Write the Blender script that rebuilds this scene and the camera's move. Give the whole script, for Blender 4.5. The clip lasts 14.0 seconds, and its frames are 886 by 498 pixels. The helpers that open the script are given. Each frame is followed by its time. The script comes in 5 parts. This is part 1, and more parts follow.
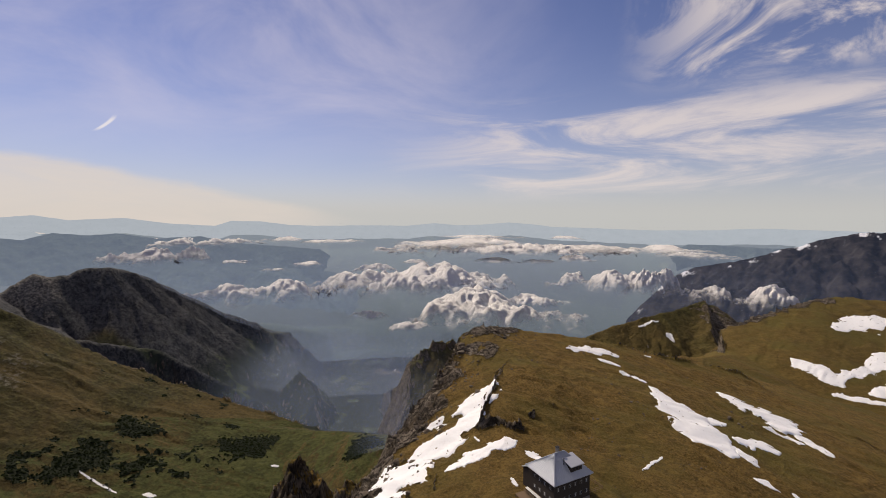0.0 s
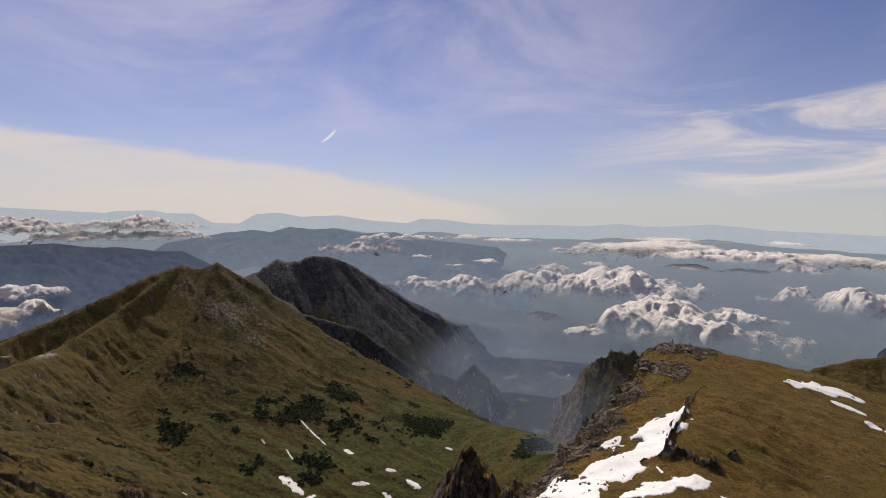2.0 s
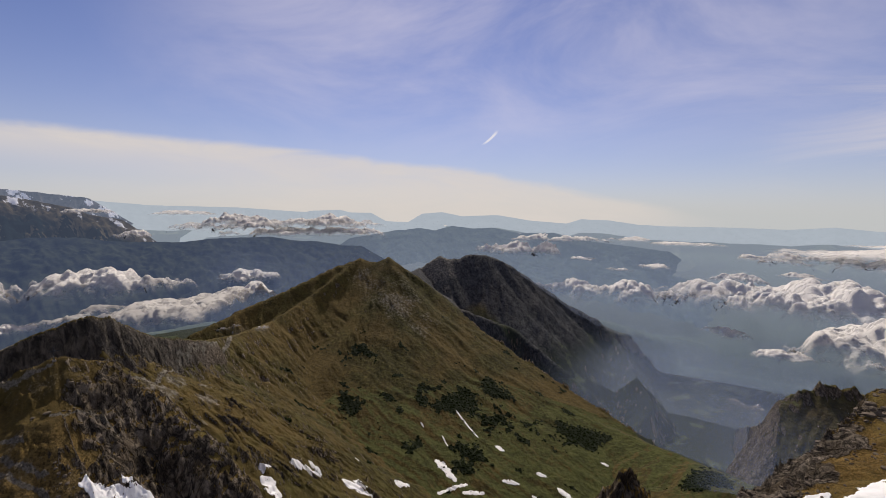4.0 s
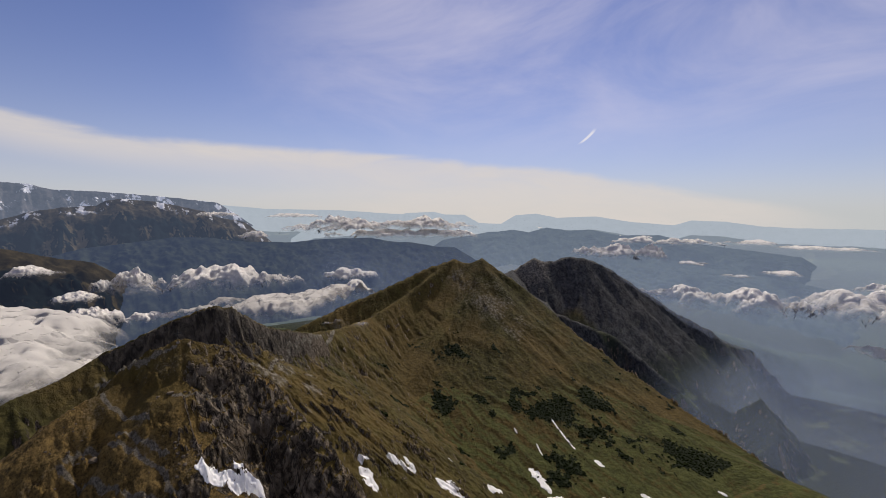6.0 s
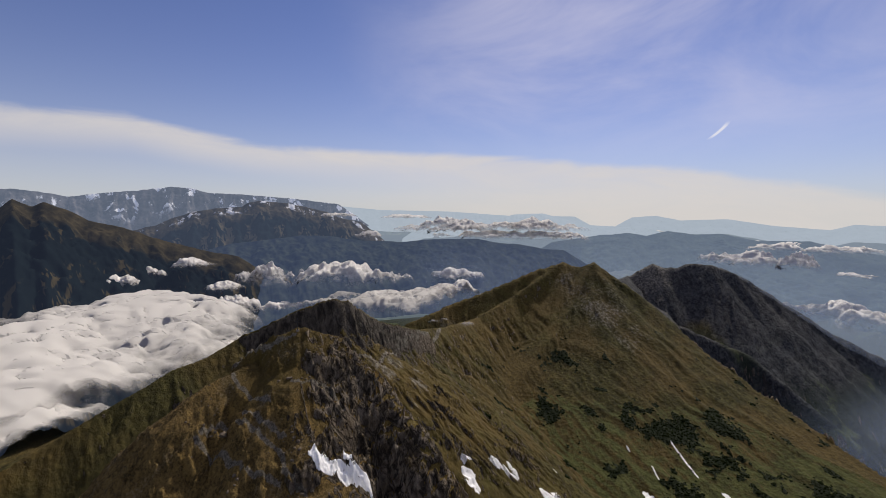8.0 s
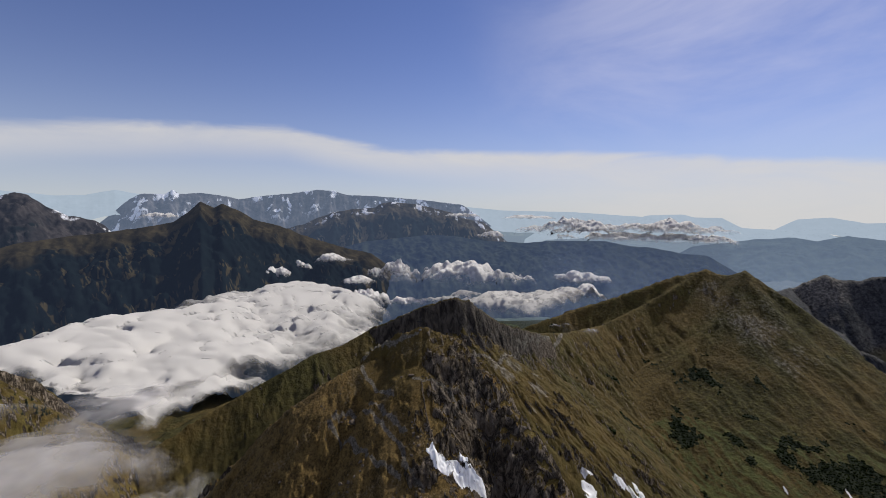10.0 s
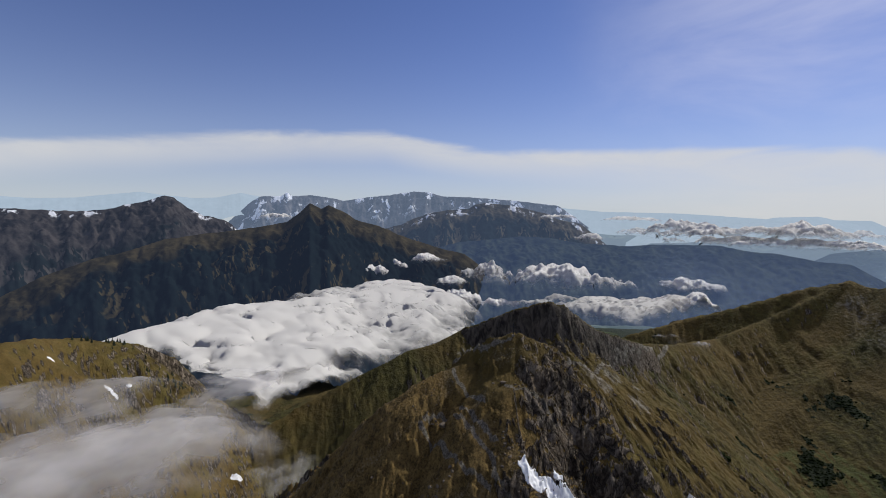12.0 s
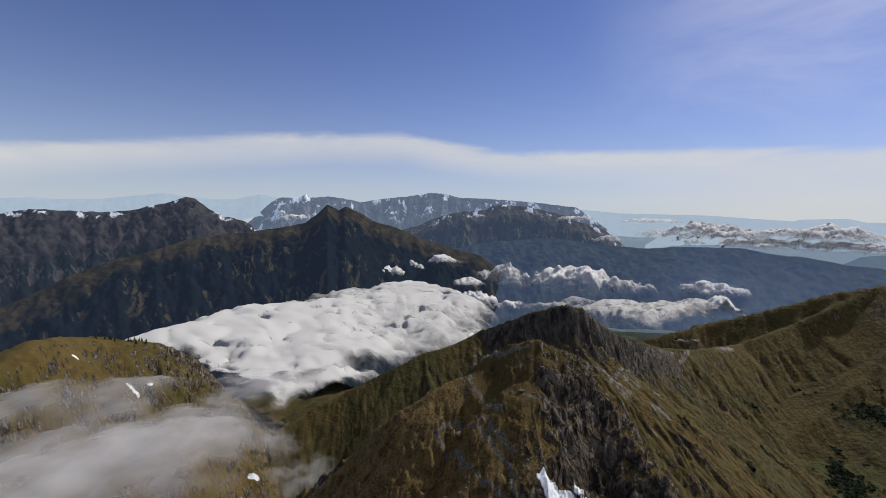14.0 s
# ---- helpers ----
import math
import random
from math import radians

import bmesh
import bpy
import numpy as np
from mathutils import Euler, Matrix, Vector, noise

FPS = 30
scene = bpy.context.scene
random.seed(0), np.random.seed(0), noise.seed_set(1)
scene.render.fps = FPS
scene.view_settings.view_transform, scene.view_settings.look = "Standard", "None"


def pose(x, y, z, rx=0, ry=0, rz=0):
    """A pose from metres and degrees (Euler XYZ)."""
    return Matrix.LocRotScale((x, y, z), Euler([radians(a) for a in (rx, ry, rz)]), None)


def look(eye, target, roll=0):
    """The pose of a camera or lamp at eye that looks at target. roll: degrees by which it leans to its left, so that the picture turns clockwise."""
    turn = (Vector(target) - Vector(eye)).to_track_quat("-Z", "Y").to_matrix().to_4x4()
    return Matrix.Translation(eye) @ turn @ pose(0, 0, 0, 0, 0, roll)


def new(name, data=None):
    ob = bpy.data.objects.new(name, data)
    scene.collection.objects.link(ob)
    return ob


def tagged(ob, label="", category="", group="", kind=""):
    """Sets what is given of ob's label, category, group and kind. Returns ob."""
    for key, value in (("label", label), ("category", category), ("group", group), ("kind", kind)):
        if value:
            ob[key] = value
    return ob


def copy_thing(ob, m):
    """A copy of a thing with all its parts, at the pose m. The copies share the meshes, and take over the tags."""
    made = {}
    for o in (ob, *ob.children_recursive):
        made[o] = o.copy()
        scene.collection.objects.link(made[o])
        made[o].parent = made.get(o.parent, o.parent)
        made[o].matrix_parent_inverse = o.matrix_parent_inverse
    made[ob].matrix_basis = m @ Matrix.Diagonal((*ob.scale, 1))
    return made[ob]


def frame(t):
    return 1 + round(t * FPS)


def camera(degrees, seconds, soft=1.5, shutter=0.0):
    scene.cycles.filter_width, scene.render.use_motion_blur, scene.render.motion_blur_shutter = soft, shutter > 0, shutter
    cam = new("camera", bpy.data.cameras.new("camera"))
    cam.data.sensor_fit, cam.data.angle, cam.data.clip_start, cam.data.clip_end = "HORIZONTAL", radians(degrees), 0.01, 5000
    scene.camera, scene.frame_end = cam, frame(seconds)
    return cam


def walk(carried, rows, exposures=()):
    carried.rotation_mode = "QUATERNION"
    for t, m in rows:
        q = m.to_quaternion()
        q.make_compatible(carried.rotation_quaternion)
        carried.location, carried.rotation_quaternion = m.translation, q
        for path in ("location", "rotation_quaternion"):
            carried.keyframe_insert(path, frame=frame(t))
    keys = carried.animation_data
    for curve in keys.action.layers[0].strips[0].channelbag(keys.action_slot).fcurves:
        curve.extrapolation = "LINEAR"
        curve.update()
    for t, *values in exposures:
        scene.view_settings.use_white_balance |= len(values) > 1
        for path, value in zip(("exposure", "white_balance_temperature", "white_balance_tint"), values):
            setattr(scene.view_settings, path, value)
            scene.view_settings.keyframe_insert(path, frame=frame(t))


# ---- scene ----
import itertools

# camera and its walk
cam = camera(88.9, 14.0, soft=0.6)
PATH = [
    (0, (-0.00, 0.00, 66.00), (0.003, 99.705, 58.328), -0.00),
    (0.5, (-0.15, 0.36, 66.14), (-8.874, 99.690, 58.504), 0.19),
    (1, (-0.36, 0.61, 66.46), (-18.866, 98.583, 58.766), 0.32),
    (1.5, (-0.36, 0.60, 66.88), (-27.771, 96.449, 59.074), 0.43),
    (2, (-0.31, 0.38, 67.41), (-37.938, 92.689, 59.451), 0.45),
    (2.5, (-0.09, 0.01, 67.97), (-47.429, 87.717, 59.839), 0.43),
    (3, (0.34, -0.23, 68.29), (-53.804, 83.439, 60.082), 0.45),
    (3.5, (0.39, -0.27, 68.53), (-60.092, 78.942, 60.310), 0.56),
    (4, (-0.28, 0.04, 68.68), (-66.963, 74.087, 60.341), 0.65),
    (6.5, (-21.10, 6.98, 61.25), (-104.148, 62.126, 53.341), 0.27),
    (7, (-23.13, 7.63, 60.69), (-109.204, 57.924, 52.789), 0.33),
    (7.5, (-24.93, 8.23, 60.34), (-113.954, 53.087, 52.503), 0.43),
    (8, (-26.50, 8.69, 60.09), (-118.361, 47.430, 52.282), 0.54),
    (10.5, (-28.68, 9.46, 61.74), (-128.194, 15.146, 53.674), 0.70),
    (11, (-29.91, 9.45, 61.70), (-129.568, 7.899, 53.591), 0.75),
    (11.5, (-31.21, 9.34, 61.63), (-130.695, 3.216, 53.555), 0.77),
    (12, (-32.38, 9.23, 61.66), (-131.767, 1.686, 53.638), 0.80),
    (12.5, (-33.38, 9.16, 61.71), (-132.693, 0.579, 53.771), 0.83),
    (13, (-34.26, 9.09, 61.85), (-133.513, -0.189, 53.954), 0.84),
    (13.5, (-35.14, 8.95, 62.03), (-134.316, -1.189, 54.205), 0.84),
    (14, (-36.12, 8.76, 62.26), (-135.191, -2.409, 54.476), 0.89),
]
EXPOSURES = [(0, 0.0, 7300, 14), (4, 0.0, 7000, 13), (7.5, 0.0, 6800, 12), (11, 0.0, 6250, 9), (14, 0.0, 6150, 8)]
walk(cam, [(t, look(eye, target, roll)) for t, eye, target, roll in PATH], EXPOSURES)

# world, sun
SUN_AZ, SUN_EL = 42.0, 42.0          # azimuth counted to the left of +y
world = bpy.data.worlds.new("sky")
scene.world = world
world.use_nodes = True


class Tree:
    """A thin wrapper to write node trees in short lines."""

    def __init__(self, tree):
        self.t = tree
        tree.nodes.clear()

    def __call__(self, kind, inputs=None, **props):
        n = self.t.nodes.new(kind)
        for key, value in props.items():
            setattr(n, key, value)
        for key, value in (inputs or {}).items():
            self.put(n.inputs[key], value)
        return n

    def put(self, socket, value):
        if isinstance(value, bpy.types.NodeSocket):
            self.t.links.new(value, socket)
        elif isinstance(value, bpy.types.Node):
            self.t.links.new(value.outputs[0], socket)
        else:
            socket.default_value = value

    def math(self, op, a, b=0.0, c=0.0, clamp=False):
        return self("ShaderNodeMath", {0: a, 1: b, 2: c}, operation=op, use_clamp=clamp).outputs[0]

    def mix(self, fac, a, b, mode="MIX"):
        n = self("ShaderNodeMix", data_type="RGBA", blend_type=mode)
        for i, v in ((0, fac), (6, a), (7, b)):
            self.put(n.inputs[i], v)
        return n.outputs[2]

    def ramp(self, fac, stops, interp="LINEAR"):
        n = self("ShaderNodeValToRGB", {0: fac})
        n.color_ramp.interpolation = interp
        e = n.color_ramp.elements
        while len(e) < len(stops):
            e.new(0.5)
        for el, (p, c) in zip(e, stops):
            el.position = p
            el.color = (c, c, c, 1) if isinstance(c, (int, float)) else (*c, 1)
        return n.outputs[0]

    def step(self, x, lo, hi):
        return self("ShaderNodeMapRange", {0: x, 1: lo, 2: hi, 3: 0.0, 4: 1.0}, interpolation_type="SMOOTHSTEP", clamp=True).outputs[0]

    def noise(self, vec, scale, detail=4.0, rough=0.55, kind="FBM", dist=0.0, out=0):
        n = self("ShaderNodeTexNoise", {"Vector": vec, "Scale": scale, "Detail": detail, "Roughness": rough, "Distortion": dist}, noise_type=kind)
        return n.outputs[out]

    def scaled(self, vec, s, offset=(0, 0, 0)):
        return self("ShaderNodeMapping", {"Vector": vec, "Location": offset, "Scale": s}).outputs[0]

    def attr(self, name):
        return self("ShaderNodeAttribute", attribute_name=name).outputs["Fac"]


w = Tree(world.node_tree)
sky = w("ShaderNodeTexSky", sky_type="NISHITA", sun_disc=False, sun_elevation=radians(SUN_EL), sun_rotation=radians(-SUN_AZ), altitude=2000.0, air_density=1.0, dust_density=0.6, ozone_density=3.0)
way = w("ShaderNodeTexCoord").outputs["Generated"]
xyz = w("ShaderNodeSeparateXYZ", {0: way})
el = w.math("MULTIPLY", w.math("ARCSINE", xyz.outputs[2]), 57.2958)
azim = w.math("MULTIPLY", w.math("ARCTAN2", w.math("MULTIPLY", xyz.outputs[0], -1.0), xyz.outputs[1]), 57.2958)
polar = w("ShaderNodeCombineXYZ", {0: azim, 1: el, 2: 0.0}).outputs[0]
clear = w.mix(1.0, sky.outputs[0], (0.067, 0.065, 0.089, 1), "MULTIPLY")
# haze over the horizon
low = w.math("POWER", 2.718, w.math("MULTIPLY", w.math("MAXIMUM", el, 0.0), -0.14))
air = w.mix(w.math("MULTIPLY", low, 0.95), clear, (0.50, 0.545, 0.57, 1))
# thin veil of high cloud round the sun
veil_n = w.noise(w.scaled(polar, (0.035, 0.07, 1)), 1.0, 6, 0.6, dist=0.6)
veil = w.math("MULTIPLY", w.math("MULTIPLY", w.step(azim, -22.0, 14.0), w.math("SUBTRACT", 1.0, w.step(azim, 55.0, 85.0))), w.step(el, 3.0, 16.0))
veil = w.math("MULTIPLY", veil, w.math("MULTIPLY", w.step(veil_n, 0.25, 0.72), 0.5))
air = w.mix(veil, air, (0.72, 0.70, 0.82, 1))
# streaky cirrus
streak = w.noise(w.scaled(polar, (0.05, 0.22, 1), (3.1, 0.7, 0)), 1.0, 9, 0.62, dist=0.9)
puffs = w.noise(w.scaled(polar, (0.085, 0.13, 1), (0.0, 4.0, 2.0)), 1.0, 9, 0.6, dist=1.4)
side = w.math("SUBTRACT", 1.0, w.step(azim, -14.0, 12.0))
belt = w.math("MULTIPLY", w.step(el, 1.0, 4.0), w.math("SUBTRACT", 1.0, w.step(el, 10.5, 15.0)))
cirrus = w.math("MULTIPLY", w.math("MULTIPLY", side, belt), w.step(streak, 0.40, 0.66))
high = w.math("MULTIPLY", w.math("MULTIPLY", w.math("SUBTRACT", 1.0, w.step(azim, -34.0, -19.0)), w.step(el, 12.5, 16.0)), w.step(puffs, 0.40, 0.62))
cirrus = w.math("MAXIMUM", w.math("MULTIPLY", cirrus, 0.75), w.math("MULTIPLY", high, 0.8))
air = w.mix(cirrus, air, (0.74, 0.70, 0.70, 1))
# long bank of altostratus over the southern and western horizon
edge = w.ramp(w.math("DIVIDE", azim, 160.0, clamp=True), [(0.0, 0.0), (0.07, 0.02), (0.155, 0.24), (0.225, 0.44), (0.29, 0.53), (0.39, 0.65), (0.48, 0.655), (0.56, 0.69), (0.6, 0.75), (0.635, 0.84), (0.69, 0.82), (0.76, 0.73), (0.83, 0.62), (0.88, 0.51), (1.0, 0.3)])
wave = w.noise(w.scaled(polar, (0.09, 0.35, 1)), 1.0, 7, 0.6, dist=0.5)
top = w.math("ADD", w.math("MULTIPLY", edge, 12.0), w.math("MULTIPLY", w.math("SUBTRACT", wave, 0.5), 1.6))
under = w.math("SUBTRACT", top, el)
bank = w.math("MULTIPLY", w.step(under, 0.0, 1.2), w.math("SUBTRACT", 1.0, w.math("MULTIPLY", w.step(under, 1.5, 4.8), w.math("MULTIPLY", w.step(azim, 45.0, 95.0), 0.85))))
bank = w.math("MULTIPLY", bank, w.math("ADD", 0.35, w.math("MULTIPLY", wave, 0.75)))
bank = w.math("MULTIPLY", bank, w.math("MULTIPLY", w.step(azim, 8.0, 24.0), w.math("SUBTRACT", 1.0, w.step(azim, 150.0, 160.0))))
air = w.mix(bank, air, (0.67, 0.645, 0.625, 1))
# short vapour trail
bow = w.math("SUBTRACT", w.math("SUBTRACT", azim, 35.4), w.math("MULTIPLY", w.math("POWER", w.math("SUBTRACT", 10.1, el), 1.5), 0.7))
trail = w.math("MULTIPLY", w.math("SUBTRACT", 1.0, w.step(w.math("ABSOLUTE", bow), 0.06, 0.32)), w.math("MULTIPLY", w.step(el, 8.1, 8.7), w.math("SUBTRACT", 1.0, w.step(el, 9.3, 10.1))))
air = w.mix(w.math("MULTIPLY", trail, 0.7), air, (0.85, 0.85, 0.88, 1))
back = w("ShaderNodeBackground", {"Color": air, "Strength": 1.0})
w("ShaderNodeOutputWorld", {"Surface": back.outputs[0]})

sun_data = bpy.data.lights.new("sun", "SUN")
sun_data.energy, sun_data.angle, sun_data.color = 3.6, radians(0.6), (1.0, 0.93, 0.82)
sun = new("sun", sun_data)
sun_way = Vector((-math.sin(radians(SUN_AZ)) * math.cos(radians(SUN_EL)), math.cos(radians(SUN_AZ)) * math.cos(radians(SUN_EL)), math.sin(radians(SUN_EL))))
sun.matrix_world = look(sun_way * 400, (0, 0, 0))


# ---- noise and landform arithmetic ----
def lattice(ix, iy, seed):
    u = np.uint32
    h = ix.astype(np.int32).view(u) * u(374761393) + iy.astype(np.int32).view(u) * u(668265263) + u(seed * 974634721 & 0xFFFFFFFF)
    h = (h ^ (h >> u(13))) * u(1274126177)
    return (h >> u(16)).astype(np.float32) * np.float32(2 * np.pi / 65536)


def soft_noise(x, y, seed):
    """Gradient noise, about -1 to 1."""
    ix, iy = np.floor(x), np.floor(y)
    fx, fy = (x - ix).astype(np.float32), (y - iy).astype(np.float32)
    u, v = fx * fx * fx * (fx * (fx * 6 - 15) + 10), fy * fy * fy * (fy * (fy * 6 - 15) + 10)

    def corner(dx, dy):
        a = lattice(ix + dx, iy + dy, seed)
        return np.cos(a) * (fx - dx) + np.sin(a) * (fy - dy)

    top = corner(0, 0) * (1 - u) + corner(1, 0) * u
    low = corner(0, 1) * (1 - u) + corner(1, 1) * u
    return (top * (1 - v) + low * v) * 1.5


def fbm(x, y, size, octaves, seed, gain=0.5, sharp=False):
    """Layers of noise whose largest features are size metres; sharp: with creases."""
    total, amp, norm = 0.0, 1.0, 0.0
    for o in range(octaves):
        k = 2.03 ** o / size
        n = soft_noise(np.asarray(x * k + 17.3 * o), np.asarray(y * k - 9.1 * o), seed + o)
        total = total + amp * ((1 - 2 * np.abs(n)) if sharp else n)
        norm += amp
        amp *= gain
    return total / norm


def carve(X, Y, gx, gy, size, seed):
    """Stripes of one size that run down the fall line: the cosine and sine of their phase, and the way across them."""
    steep_ = np.maximum(np.hypot(gx, gy), 1e-4)
    sx, sy = -gy / steep_, gx / steep_
    px, py = X / size, Y / size
    ix, iy = np.round(px), np.round(py)
    c, sn = np.zeros_like(px), np.zeros_like(px)
    for dx in (-1, 0, 1):
        for dy in (-1, 0, 1):
            a = lattice(ix + dx, iy + dy, seed)
            vx, vy = px - ix - dx - 0.42 * np.cos(a), py - iy - dy - 0.42 * np.sin(a)
            weight = np.maximum(np.exp(-2.0 * (vx * vx + vy * vy)) - 0.011, 0)
            phase = 6.2832 * (vx * sx + vy * sy) + a
            c += weight * np.cos(phase)
            sn += weight * np.sin(phase)
    size_ = np.maximum(np.hypot(c, sn), 0.12)
    return c / size_, sn / size_, sx, sy


def erode(X, Y, Z, gx, gy, crest, octaves, seed):
    """Gullies and ribs that branch down the slopes. octaves: rows of (size, depth, nearest, farthest). Also gives how deep in a gully each place lies."""
    r, hollow = np.hypot(X, Y), np.zeros_like(Z)
    for n, (size, depth, near_, far_) in enumerate(octaves):
        on = (r > near_ * 0.8) & (r < far_ * 1.2)
        x, y, hx, hy = (v[on].astype(np.float32) for v in (X, Y, gx, gy))
        c, sn, sx, sy = carve(x, y, hx, hy, size, seed + n)
        fade = np.clip((r[on] / near_ - 0.8) / 0.2, 0, 1) * np.clip((1.2 - r[on] / far_) / 0.2, 0, 1) if near_ else np.clip((1.2 - r[on] / far_) / 0.2, 0, 1)
        patchy = np.clip(0.75 + 0.9 * fbm(x, y, size * 4.5, 2, seed + 20 + n) + 0.8 * np.clip(np.hypot(hx, hy) - 0.9, 0, 1), 0.12, 1.25)
        force = depth * size * np.clip(np.hypot(hx, hy) - 0.12, 0, 1.3) * fade * patchy * np.clip(crest[on] / (size * 0.7), 0.06, 1)
        Z[on] += force * (c - 0.35)
        gx[on] += -force * sn * 6.2832 / size * sx
        gy[on] += -force * sn * 6.2832 / size * sy
        hollow[on] += np.clip(-c, 0, 1) * np.clip(force / (0.05 * size), 0, 1) * (0.5 if size > 20 else 0.3)
    return Z, np.clip(hollow, 0, 1)


TRACE = {}


def tent(X, Y, height, pts, left, right, jag=0.0, gully=0.0, gully_width=60.0, seed=1, reach=1500.0, ends=0.0):
    """Raises height to a ridge along pts, whose flanks drop by the profiles left and right (distance, drop)."""
    p = np.array(pts, float)
    near = (X > p[:, 0].min() - reach) & (X < p[:, 0].max() + reach) & (Y > p[:, 1].min() - reach) & (Y < p[:, 1].max() + reach)
    x, y = X[near].astype(np.float32), Y[near].astype(np.float32)
    if x.size == 0:
        return height
    best, side, past = np.full(x.shape, 1e18, np.float32), np.zeros_like(x), np.zeros_like(x)
    legs = []
    for n, (a, b) in enumerate(zip(p[:-1], p[1:])):
        d = b[:2] - a[:2]
        size = float(np.hypot(*d))
        t = ((x - a[0]) * d[0] + (y - a[1]) * d[1]) / size ** 2
        over = size * np.maximum(-t if n == 0 else 0, t - 1 if n == len(p) - 2 else 0)
        t = np.clip(t, 0, 1)
        ox, oy = x - a[0] - t * d[0], y - a[1] - t * d[1]
        q = ox * ox + oy * oy
        hit = q < best
        best = np.where(hit, q, best)
        side = np.where(hit, d[0] * oy - d[1] * ox, side)
        past = np.where(hit, over, past)
        legs.append((np.sqrt(q), a[2] + t * (b[2] - a[2])))
    dist = np.sqrt(best)
    on_left, cap = side > 0, np.clip(past / (15.0 + 0.6 * dist), 0, 1)
    top = np.full(x.shape, -1e9)
    for far, crest in legs:
        drop_l, drop_r = np.interp(far, *zip(*left)), np.interp(far, *zip(*right))
        drop = np.where(on_left, drop_l, drop_r)
        top = np.maximum(top, crest - drop - (np.maximum(drop_l, drop_r) - drop) * cap)
    top = top - ends * past
    if jag:
        top = top + jag * fbm(x, y, gully_width * 0.5, 4, seed + 40) * np.exp(-dist / (gully_width * 0.6))
    if gully:
        line = (p[-1] - p[0])[:2] / np.hypot(*(p[-1] - p[0])[:2])
        along, away = x * line[0] + y * line[1], y * line[0] - x * line[1]
        bend = fbm(x, y, gully_width * 3, 3, seed + 70) * gully_width * 0.6
        cut = fbm(along + bend, away * 0.2 + bend * 0.3, gully_width, 4, seed + 50, 0.5, True)
        top = top - 0.45 * gully * (0.45 - cut) * np.clip(dist / gully_width, 0, 1) * np.clip(1.3 - dist / reach, 0, 1)
    top = top - 900 * np.clip((dist / reach - 0.75) / 0.25, 0, 1) ** 2
    out = height.copy()
    out[near] = np.maximum(height[near], top)
    crest_far = TRACE["crest"][near]
    TRACE["crest"][near] = np.where(top > height[near], dist, crest_far)
    return out


